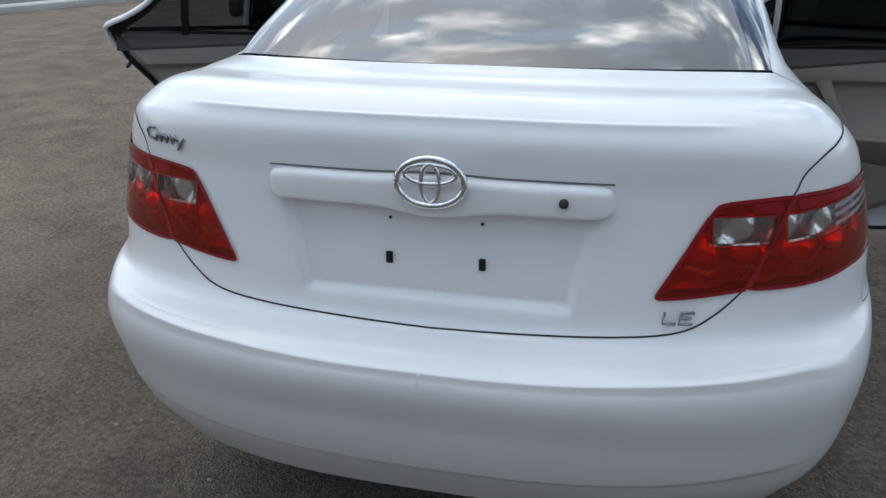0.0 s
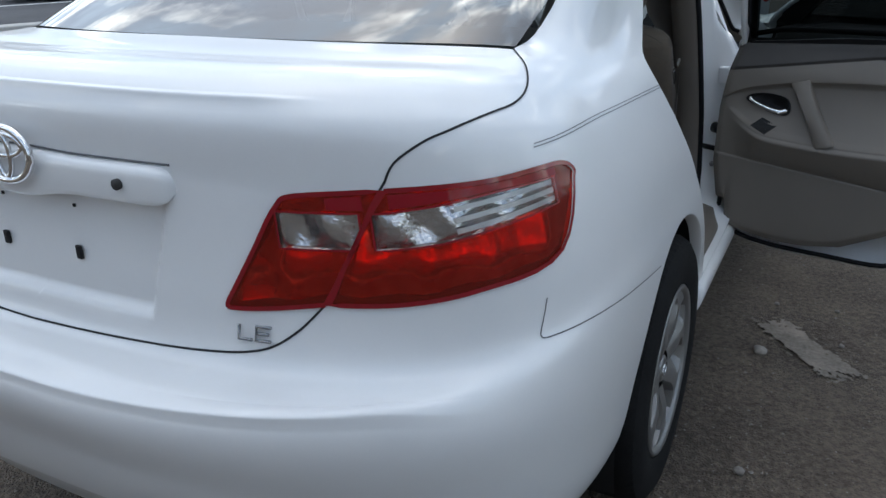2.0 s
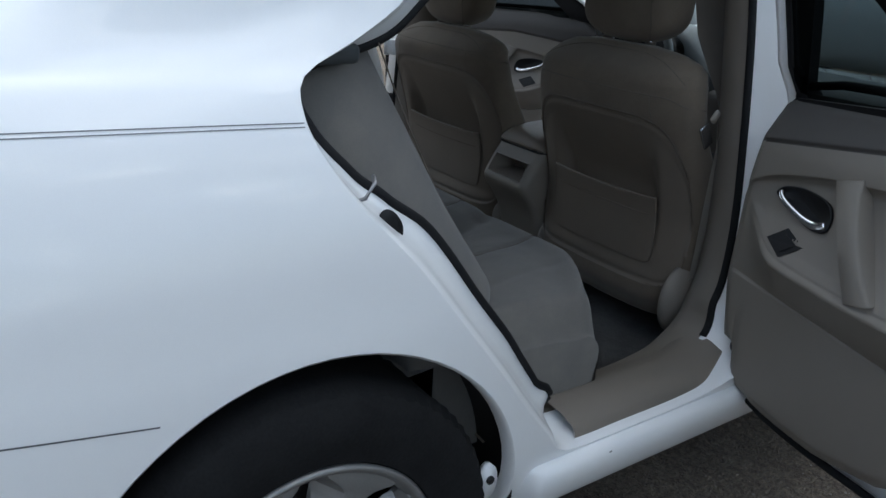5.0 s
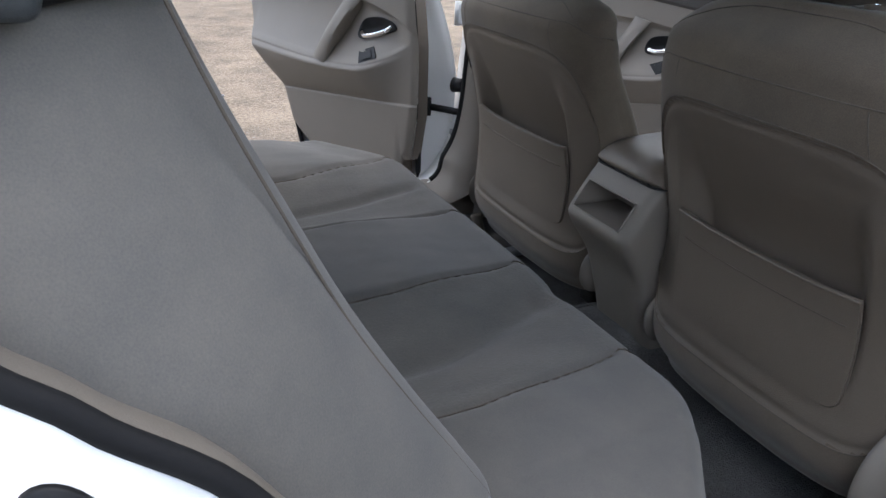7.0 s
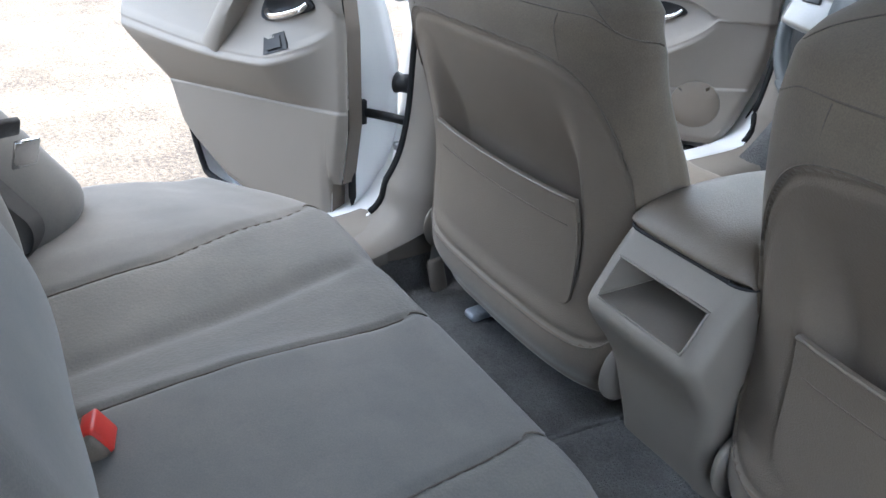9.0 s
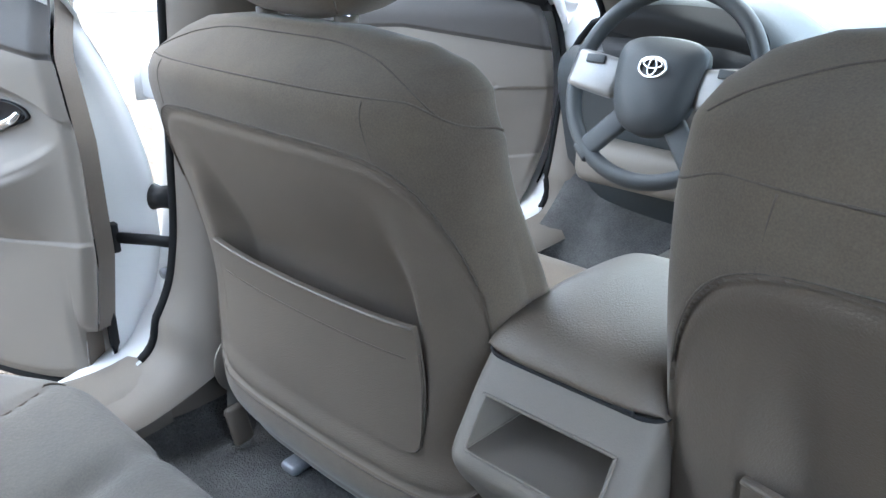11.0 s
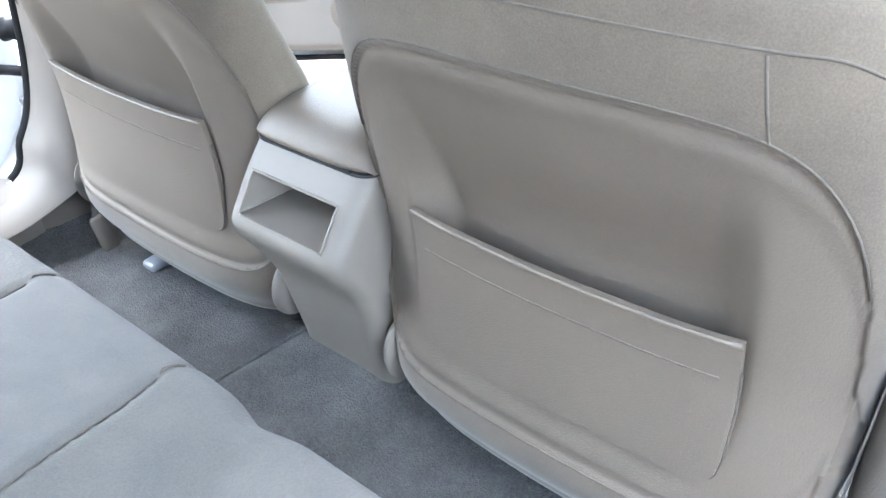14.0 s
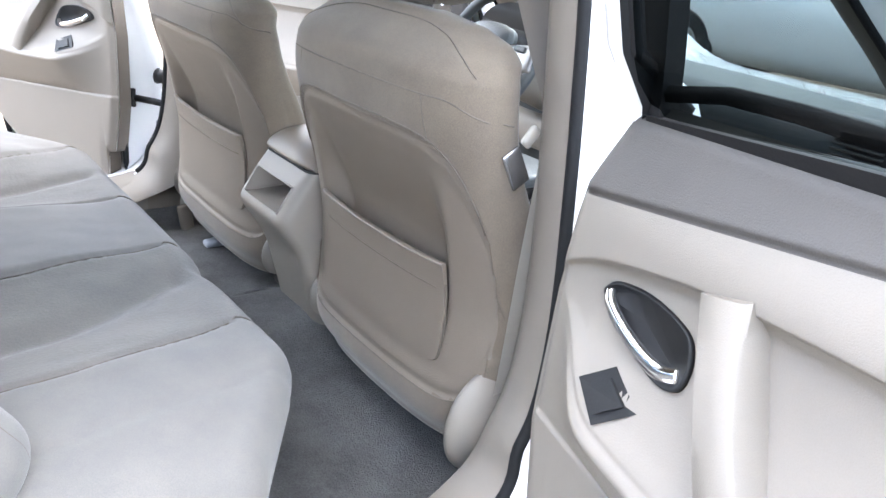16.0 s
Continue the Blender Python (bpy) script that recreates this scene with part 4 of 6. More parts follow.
def door(name, outline, window, hinge_y, front, swings, speaker=False, pin=(0.80, 0.80), drop=0.0, rear=True, shift=0.0):
    """A door built shut, with its trim, window and fittings, then swung open on its hinges, on each side of the car."""
    reach = 2.185 if rear else 9.0
    def front_limit(z):
        return reach - (0.05 * step(0.90, 1.02, z) if rear else 0)

    low = [(min(y, front_limit(z)), z - (0.085 if rear else 0.06) if z < 0.48 else z) for y, z in outline]
    loop = line(low, 4, True)
    belt = 1.01 - (0 if rear else drop)
    win = [(min(y, front_limit(z) - 0.03), z) for y, z in line(window, 4, True)]
    uv, uw = [on_side(*p) for p in loop], [on_side(*p) for p in win]
    skin = sheet(refine(uv, (0.03, 0.4)), [uw], (0.016, 0.2), body, scale=(2.2, 0.09))
    q, n = np.array(loop), loop_normals(loop)
    base = np.array([body(u, v) for u, v in uv])
    dirn = 1 if front > hinge_y else -1

    def away(y):
        return (y - hinge_y) * dirn

    def ring(toward, deep=None, to_x=None):
        out = []
        for b, m in zip(base, n):
            y, z = b[1] + m[0] * toward, b[2] + m[1] * toward
            x = b[0] - deep if deep is not None else (inner_x(z) if z < belt + 0.02 else min(b[0] - 0.05, inner_x(z) + 0.02)) + to_x
            out.append((x, y, z))
        return out

    rim = fixed(loft([ring(0.0, 0.0), ring(0.004, 0.006), ring(0.004, 0.025), ring(0.020, 0.03), ring(0.024, None, 0.045), ring(0.034, None, 0.040)], True, False))

    # edge of the inner trim, with broad round lower corners
    def trim_edge(inset):
        out = []
        for p, m in zip(q, n):
            y, z = p + m * inset
            a = away(y)
            if z < 0.6:
                z = max(z, np.interp(a, (-0.03, 0.02, 0.05, 0.09, 0.13, 0.24, 0.40, 0.52, 0.62), (0.47, 0.39, 0.37, 0.345, 0.338, 0.343, 0.372, 0.435, 0.50)) if rear else 0.36 + 0.15 * (max(0.0, 0.17 - a) / 0.2) ** 2)
            out.append((y, z))
        out = refine(out, (0.008, 0.008))
        if rear:
            front_edge = [np.interp(z, (0.40, 0.60, 0.78, 0.88, 1.02), (0.0, -0.034, -0.030, -0.014, 0.018)) for _, z in out]
            out = [(hinge_y - f, z) if away(y) < 0.07 and (z > 0.47 or away(y) < f) else (y, z) for (y, z), f in zip(out, front_edge)]
        keep = [p for p in out if p[1] < min(1.036, 1.004 + 0.2 * max(0.0, away(p[0]))) - (0 if rear else drop)]
        k = max(range(len(keep)), key=lambda i: np.hypot(*np.subtract(keep[i], keep[i - 1])))
        return keep[k:] + keep[:k]

    trim_poly = trim_edge(0.055)
    dense = np.array(refine(trim_poly, (0.002, 0.002)))
    span = abs(front - hinge_y)

    def split(y):
        return (0.906 if rear else 0.872 - drop) + 0.14 * min(away(y), 0.42) - 0.02 * max(0.0, away(y) - 0.42)

    def ledge(a):
        return np.interp(a - shift, LA, LZ) - drop

    def top(a):
        return np.interp(a - shift, TA, TZ) - drop

    def crease(a):
        return 0.625 - 0.095 * a - max(drop, 0.0)

    def bulge(y, z):
        a = away(y)
        amp = 0.074 * step(-0.02 + shift * 0.6, 0.14 + shift, a) * (1 - 0.35 * step(span * 0.75, span, a))
        le, tp, cr = ledge(a), top(a), crease(a)
        if z < le:
            k = (z - cr) / (le - cr)
            p = amp * (max(0.0, min(1.0, k)) ** 0.8 * (1 - 0.25 * step(0.85, 1.0, k)))
        else:
            k = min(1.0, (z - le) / max(0.004, tp - le))
            p = (amp * 0.75) * (1 - k) ** 1.7 - 0.010 * step(0.0, 0.25, k) * (1 - step(0.9, 1.0, k)) * step(-0.01 + shift, 0.05 + shift, a)
            p += 0.008 * step(tp - 0.003, tp + 0.004, z)
        p += 0.005 * (1 - step(cr - 0.005, cr + 0.003, z)) * step(0.36, 0.45, z)
        p += 0.007 * step(split(y) - 0.004, split(y) + 0.006, z)
        near = min(np.min(np.hypot(dense[:, 0] - y, dense[:, 1] - z)), 0.05)
        roll = step(-0.02, 0.025, near)
        return p * roll - 0.010 * (1 - step(0, 0.022, near))

    def place(y, z):
        return np.array((inner_x(z) - bulge(y, z), y, z))

    # the trim as columns of points along the lines of its mouldings
    ys = sorted({round(p[0], 5) for p in dense})
    y_lo, y_hi = ys[0], ys[-1]
    cols = y_lo + (y_hi - y_lo) * (1 - np.cos(np.linspace(0.02, math.pi - 0.02, 150))) / 2 * 0.5 + (y_hi - y_lo) * np.linspace(0.0005, 0.9995, 150) * 0.5
    low_rings, up_rings = [], []
    for y in cols:
        zz = []
        for (ya, za), (yb, zb) in zip(dense, np.roll(dense, -1, 0)):
            if (ya - y) * (yb - y) <= 0 and ya != yb:
                zz.append(za + (zb - za) * (y - ya) / (yb - ya))
        z0, z1 = min(zz), max(zz)
        a = away(y)
        cr, le, tp, sp = crease(a), ledge(a), max(top(a), ledge(a) + 0.01), split(y)
        marks = [z0, z0 + 0.012, z0 + 0.03, cr - 0.02, cr - 0.006, cr, cr + 0.005, cr + 0.02, le - 0.02, le - 0.006, le, le + 0.008, le + 0.02, tp - 0.02, tp - 0.005, tp, tp + 0.005, tp + 0.012, sp - 0.008, sp - 0.0045]
        marks = np.maximum.accumulate(np.clip(marks, z0, min(z1, sp - 0.0045)))
        fine_z = np.concatenate([np.linspace(p, r, 4)[:-1] for p, r in zip(marks, marks[1:])] + [[marks[-1]]])
        low_rings.append([tuple(place(y, z)) for z in fine_z])
        hi = np.linspace(min(z1, sp - 0.0045), z1, 4)[0]
        up = np.clip(np.r_[hi, np.linspace(sp - 0.002, sp + 0.008, 6), np.linspace(sp + 0.015, max(z1 - 0.03, sp + 0.02), 8), np.linspace(z1 - 0.025, z1, 7)], hi, z1)
        up_rings.append([tuple(place(y, z)) for z in np.maximum.accumulate(up)])
    lower_me, upper_me = fixed(loft(low_rings, False, False)), fixed(loft(up_rings, False, False))
    e = 0.010
    side_rings = [[(inner_x(z) + d, y, z) for y, z in trim_poly] for d in (e, e + 0.01, e + 0.034)]
    trim_side = fixed(loft(side_rings, False, False))
    # window frame: a dark ring round the glass, and the divider of the small rear pane
    low_edge = refine([tuple(p) for p in (q + n * 0.032)], (0.01, 0.01))
    frame_loop = [p for p in low_edge if p[1] > belt - 0.045]
    k = max(range(len(frame_loop)), key=lambda i: np.hypot(*np.subtract(frame_loop[i], frame_loop[i - 1])))
    frame_loop = frame_loop[k:] + frame_loop[:k]

    def frame_place(y, z):
        return np.array((min(inner_x(z) + 0.012, skin_x(y, z) - 0.028), y, z))

    frame_me = sheet(refine(frame_loop, (0.03, 0.03)), [win], (0.03, 0.02), frame_place, flip=True)
    w = np.array([(*p,) for p in win])
    sx = np.array([skin_x(*p) for p in win])
    reveal = fixed(loft([[(x, y, z) for x, (y, z) in zip(sx, w)], [(min(inner_x(z) + 0.012, x - 0.028), y, z) for x, (y, z) in zip(sx, w)]], True, False))
    pane = sheet(refine(win, (0.04, 0.04)), [], (0.05, 0.04), lambda y, z: np.array((skin_x(y, z) - 0.016, y, z)))

    def at(a, z, out=0.0):
        y, z = hinge_y + dirn * (a + shift), z - drop
        return np.array((inner_x(z) - bulge(y, z) - out, y, z))

    # outline of the handle cup: pointed towards the hinge, square at the other end
    cup_line = line([(0.055, 0.797), (0.071, 0.809), (0.109, 0.816), (0.147, 0.814), (0.176, 0.806), (0.189, 0.789), (0.192, 0.769), (0.184, 0.759), (0.165, 0.757), (0.130, 0.764), (0.087, 0.779), (0.061, 0.789)], 4, True)
    cc = np.mean(cup_line, 0)
    lx = at(0.125, 0.80)[0]
    cup_rings = [[at(*(cc + (np.array(p) - cc) * k), o) for p in cup_line] for k, o in ((1.06, 0.002), (1.03, 0.006), (0.98, 0.006), (0.94, 0.002), (0.6, 0.0015), (0.05, 0.0015))]
    lever = [at(a, z) * (0, 1, 1) + np.array((lx - o, 0, 0)) for a, z, o in smooth_line([(0.066, 0.801, 0.004), (0.076, 0.791, 0.010), (0.101, 0.780, 0.014), (0.136, 0.769, 0.016), (0.165, 0.764, 0.014), (0.184, 0.769, 0.008)], 4)]
    sw_line = [(0.086, 0.718), (0.116, 0.744), (0.168, 0.725), (0.138, 0.698)]
    pull = []
    for t in np.linspace(0, 1, 16):
        a0, z0 = 0.213 + shift + 0.107 * t, 0.864 - drop - 0.182 * t
        xa = place(hinge_y + dirn * (0.213 + shift), 0.872 - drop)[0]
        xb = place(hinge_y + dirn * (0.32 + shift), 0.678 - drop)[0]
        x0 = xa + (xb - xa) * t - 0.006 - 0.012 * math.sin(math.pi * t)
        wd = 0.021 + 0.006 * abs(2 * t - 1) ** 2
        y0 = hinge_y + dirn * a0
        pull.append([(x0 + 0.004, y0 - dirn * wd, z0 - 0.3 * wd), (x0 - 0.002, y0 - dirn * wd * 0.8, z0 - 0.2 * wd), (x0 - 0.003, y0, z0), (x0 - 0.002, y0 + dirn * wd * 0.8, z0 + 0.2 * wd), (x0 + 0.004, y0 + dirn * wd, z0 + 0.3 * wd), (x0 + 0.045, y0 + dirn * wd * 0.8, z0 + 0.3 * wd), (x0 + 0.045, y0 - dirn * wd * 0.8, z0 - 0.3 * wd)])
    for s, swing in zip((1, -1), swings):
        flip = (lambda m: m) if s > 0 else mirrored
        root = part(name, flip(skin), PAINT, car, "open white door with beige and dark grey inner trim")
        part("door_rim", flip(rim), PAINT, root, "white painted door edge")
        part("door_seal", flip(tube(ring(0.027, None, 0.040), 0.008, 8, True)), SEAL, root)
        part("trim_side", flip(trim_side), VINYL, root)
        part("door_trim", flip(lower_me), TRIM, root, "beige moulded door trim with an armrest")
        part("upper_trim", flip(upper_me), DARKTRIM, root, "dark grey upper door trim")
        part("window_frame", flip(frame_me), BLACK, root)
        part("window_reveal", flip(reveal), BLACK, root)
        g = part("window_pane", flip(pane), GLASS, root, "dark tinted door window")
        g.visible_shadow = False
        part("belt_seal", flip(tube([(inner_x(belt) - 0.002, y, min(1.034, 1.005 + 0.2 * max(0.0, away(y))) - (0 if rear else drop)) for y in np.linspace(min(p[0] for p in trim_poly) + 0.06, max(p[0] for p in trim_poly) - 0.085, 12)], 0.009, 6)), SEAL, root)
        part("handle_cup", flip(fixed(loft(cup_rings))), BLACK, root, "black pointed handle cup")
        part("door_handle", flip(tube(lever, lambda t: 0.0055 + 0.0045 * t, 10)), CHROME, root, "chrome inner door handle")
        sw = part("switch_frame", flip(fixed(loft([[at(a, z, o) for a, z in sw_line] for o in (-0.004, 0.003)]), None, 30)), BLACK, root, "black window switch")
        part("window_switch", flip(fixed(loft([[at(0.127 + (a - 0.127) * 0.6, 0.7212 + (z - 0.7212) * 0.6, o) for a, z in sw_line] for o in (0.0, 0.006)]), None, 30)), BLACK, sw)
        part("pull_handle", flip(fixed(loft(pull), None, 50)), TRIM, root, "beige diagonal pull handle")
        if not speaker:
            part("window_post", flip(fixed(loft([[(xx + d, y, z) for d, y in ((-0.004, 2.138), (-0.004, 2.094), (0.02, 2.094), (0.02, 2.138))] for z, xx in ((0.982, 0.768), (1.05, 0.758), (1.15, 0.740), (1.30, 0.705))]), None, 40)), BLACK, root, "black upright window post")
            part("window_divider", flip(fixed(loft([[(skin_x(y, z) - 0.006, y, z), (skin_x(y, z) - 0.006, y + 0.026, z), (skin_x(y, z) - 0.036, y + 0.026, z), (skin_x(y, z) - 0.036, y, z)] for y, z in ((1.46, 1.005), (1.48, 1.11), (1.505, 1.235))]), None, 40)), BLACK, root)
            # latch and marks on the rear edge
            part("door_latch", flip(box((0.03, 0.012, 0.06), (0.79, 1.232, 0.90), 0.004, 2, (-35, 0, 0))), STEEL, root)
            for y, z in ((1.20, 0.965), (1.262, 0.845), (1.31, 0.775)):
                part("rubber_plug", flip(box((0.016, 0.012, 0.016), (0.80, y + 0.012, z + 0.01), 0.004, 2, (-35, 0, 0))), BLACK, root)
        else:
            part("speaker_grille", flip(fixed(loft([[at(-0.01 + 0.066 * k * math.cos(t), 0.56 + 0.064 * k * math.sin(t), o) for t in np.linspace(0, 2 * math.pi, 37)[:-1]] for k, o in ((1.0, 0.0), (0.97, 0.003), (0.3, 0.003), (0.02, 0.003))]))), VINYL, root, "round speaker grille")
        root.matrix_local = Matrix.Translation((s * (pin[1] + (0.01 if rear and s < 0 else 0)), hinge_y - (0.045 if s > 0 else 0.065) * rear, 0)) @ Matrix.Rotation(radians(s * swing), 4, "Z") @ Matrix.Translation((-s * pin[0], -hinge_y, 0))
    return


REAR_WINDOW = [(1.235, 1.035), (1.33, 1.09), (1.42, 1.16), (1.52, 1.228), (1.64, 1.278), (1.82, 1.312), (2.08, 1.322), (2.165, 1.312), (2.175, 1.25), (2.175, 1.0), (2.15, 0.990), (1.98, 1.003), (1.85, 1.014), (1.75, 1.017), (1.275, 1.02)]
FRONT_WINDOW = [(2.425, 0.88), (2.425, 1.27), (2.44, 1.308), (2.55, 1.315), (2.68, 1.295), (2.82, 1.23), (2.98, 1.11), (3.10, 1.0), (3.20, 0.90), (3.16, 0.88), (2.45, 0.865)]
door("rear_door", REAR_OPENING, REAR_WINDOW, 2.15, 1.14, (79, 71), False, (0.738, 0.82), drop=-0.02, shift=0.003)
door("front_door", FRONT_OPENING, FRONT_WINDOW, 3.35, 2.305, (60, 50), True, drop=0.06, rear=False, shift=0.22)

# ---- floor, sills, roof lining, shelf ----
def floor_z(x, y):
    z = 0.305 + 0.075 * (1 - step(0.06, 0.17, abs(x))) + 0.07 * step(0.64, 0.72, abs(x))
    z += 0.30 * step(3.05, 3.5, y) + 0.004 * noise.noise(Vector((x * 9, y * 9, 0)))
    return z


part("carpet", sheet(refine([(-0.73, 1.80), (0.73, 1.80), (0.73, 3.5), (-0.73, 3.5)], (0.05, 0.05)), [], (0.018, 0.025), lambda x, y: np.array((x, y, floor_z(x, y)))), CARPET, car, "grey worn floor carpet")
part("carpet_seam", tube([(-0.075 - 0.06 * t, 2.235 - 0.30 * t, floor_z(-0.075 - 0.06 * t, 2.235 - 0.30 * t) + 0.002) for t in np.linspace(0, 1, 16)], 0.005, 6), CARPET, car)
for s in (1, -1):
    rings = []
    for y in np.linspace(1.66, 2.13, 20):
        rings.append([(s * (x - 0.03 * step(2.0, 2.16, y)), y, z + 0.035 * step(2.02, 2.2, y) ** 1.5) for x, z in ((0.698, 0.34), (0.703, 0.385), (0.718, 0.409), (0.755, 0.417), (0.80, 0.414), (0.832, 0.404), (0.842, 0.394), (0.844, 0.38))])
    part("scuff_plate", fixed(loft(rings, False, False)), PILLAR, car, "beige-grey sill scuff plate")
    rings = [[(s * x, y, z) for x, z in ((0.68, 0.24), (0.69, 0.35), (0.70, 0.38), (0.73, 0.392), (0.77, 0.385))] for y in (1.5, 2.3, 3.4)]
    part("sill_box", fixed(loft(rings, False, False)), VINYL, car)
part("roof_lining", sheet(refine([(0.0, 12.9), (3.0, 12.9), (3.0, 15.0), (0.0, 15.0)], (0.05, 0.5)), [], (0.05, 0.3), lambda u, v: body(u, v) * (0.97, 1, 1) - np.array((0, 0, 0.035)), flip=True, mirror=True, scale=sc), TRIM, car)
quarter = refine([(0.56, 10.3), (0.60, 11.2), (0.60, 12.3), (0.58, 12.95), (1.25, 12.95), on_side(1.62, 1.36), on_side(1.42, 1.26), on_side(1.30, 1.16), on_side(1.12, 1.06), on_side(1.0, 1.0), (0.8, 9.0)], (0.04, 0.4))
both("quarter_trim", sheet(quarter, [], (0.03, 0.2), lambda u, v: body(u, v) - np.array((0.055, -0.02, 0.03)), flip=True, scale=sc), TRIM, car, "beige rear pillar trim")
part("parcel_shelf", box((1.36, 0.62, 0.03), (0, 0.98, 1.075), 0.01), DASH, car)
part("boot_wall", box((1.44, 0.03, 0.85), (0, 1.12, 0.66), 0.01), BLACK, car)
part("underbody", box((1.30, 3.9, 0.04), (0, 2.75, 0.235), 0.01), BLACK, car)
part("boot_floor", box((1.10, 0.60, 0.03), (0, 0.78, 0.40), 0.01), BLACK, car)

# ---- rear bench ----
# seams of the cushion: x at the back, in the middle and in front, depth, width
GROOVES = ((-0.395, -0.415, -0.500, 1.0, 0.006), (-0.240, -0.262, -0.315, 1.4, 0.020), (-0.118, -0.130, -0.150, 1.0, 0.0055),
           (0.152, 0.142, 0.098, 1.0, 0.0055), (0.330, 0.305, 0.205, 2.8, 0.034), (0.462, 0.448, 0.392, 1.0, 0.006), (0.612, 0.592, 0.540, 0.4, 0.014))


def groove_x(g, k):
    return np.interp(k, (0.2, 0.55, 1.0), g[:3])


def bench_row(x, k):
    """Height of the rear cushion across the car, and the groove of its seams, at a share k of its depth."""
    a = abs(x)
    rise = (0.008 * (1 - step(0.12, 0.17, a)) - 0.018 * step(0.12, 0.25, a) * (1 - step(0.27, 0.43, a)) + 0.010 * step(0.40, 0.48, a)) * (1 - 0.9 * step(0.62, 1.0, k)) - 0.07 * step(0.66, 0.745, a) ** 2
    g = sum(s[3] * math.exp(-((x - groove_x(s, k)) / s[4]) ** 2) for s in GROOVES)
    return rise, g


def bench_point(x, t):
    """A point of the cushion's top and front: t runs from the back over the front edge and down."""
    k = min(1.0, t / 0.6)
    rise, g = bench_row(x, k)
    back = 0.15 * step(0.46, 0.76, abs(x))
    if t < 0.6:
        y, z = 1.40 + 0.51 * k, 0.566 + 0.026 * k + 0.014 * math.sin(math.pi * min(1, k * 1.1)) + rise * step(0, 0.3, k)
        return x, y - back * k, z - g * 0.006 * step(0, 0.1, k) + 0.0022 * noise.noise(Vector((x * 8, y * 8, 1.0))) + 0.0012 * noise.noise(Vector((x * 25, y * 25, 3.0)))
    k = (t - 0.6) / 0.4
    a = min(1.0, k / 0.35) * math.pi / 2
    down = max(0, (k - 0.35) / 0.65)
    return x, 1.91 + 0.042 * math.sin(a) - 0.05 * down - back - g * 0.004, 0.592 + rise - 0.05 * (1 - math.cos(a)) - 0.26 * down


rings = [[bench_point(x, t) for t in np.linspace(0, 1, 44)] for x in np.linspace(-0.745, 0.745, 373)]
rings = [[(p[0], p[1], 0.37) for p in rings[0]]] + rings + [[(p[0], p[1], 0.37) for p in rings[-1]]]
bench_me = fixed(loft(rings, False, False), FABRIC)
bench_me.materials.append(WOVEN)
for f in bench_me.polygons:
    k = min(1.0, max(0.0, (f.center.y - 1.40) / 0.5))
    if (groove_x(GROOVES[0], k) < f.center.x < groove_x(GROOVES[2], k) or groove_x(GROOVES[3], k) < f.center.x < groove_x(GROOVES[5], k)) and f.center.z > 0.54:
        f.material_index = 1
rear_bench = part("rear_bench", bench_me, FABRIC, car, "beige fabric rear bench with stitched seams")
for g in GROOVES:
    if g[4] < 0.007:
        row = [bench_point(groove_x(g, min(1.0, t / 0.6)), t) for t in np.linspace(0.09, 0.66, 34)]
        part("seat_seam", tube([(x, y, z + 0.0016) for x, y, z in row], 0.0012, 6), SEAMLINE, rear_bench)
BACK_Z, BACK_Y = zip(*[(z, y) for y, z in smooth_line([(1.505, 0.53), (1.520, 0.58), (1.530, 0.64), (1.522, 0.72), (1.495, 0.80), (1.448, 0.90), (1.393, 1.0), (1.34, 1.085)], 5)])
rings = []
for x in np.linspace(-0.56, 0.56, 225):
    a = abs(x)
    puff = -0.034 * step(0.17, 0.28, a) - 0.020 * math.exp(-((a - 0.30) / 0.05) ** 2) + 0.010 * math.exp(-((a - 0.415) / 0.035) ** 2) - 0.045 * step(0.44, 0.50, a)
    g = math.exp(-((a - 0.205) / 0.005) ** 2) + 0.8 * math.exp(-((a - 0.36) / 0.005) ** 2)
    ring = []
    for z in np.linspace(0.53, 1.085, 44):
        t = (z - 0.53) / 0.555
        ring.append((x, np.interp(z, BACK_Z, BACK_Y) + puff * math.sin(math.pi * min(1, 0.12 + t * 0.8)) - g * 0.007 * step(0, 0.1, t) + 0.003 * noise.noise(Vector((x * 7, z * 7, 4))), z))
    ring += [(x, 1.31, 1.105), (x, 1.25, 1.11), (x, 1.10, 1.07)]
    rings.append(ring)
back_me = fixed(loft(rings, False, False), FABRIC)
back_me.materials.append(WOVEN)
for f in back_me.polygons:
    if 0.212 < abs(f.center.x) < 0.355 and f.center.z < 1.0:
        f.material_index = 1
part("rear_backrest", back_me, FABRIC, rear_bench, "beige fabric rear backrest")
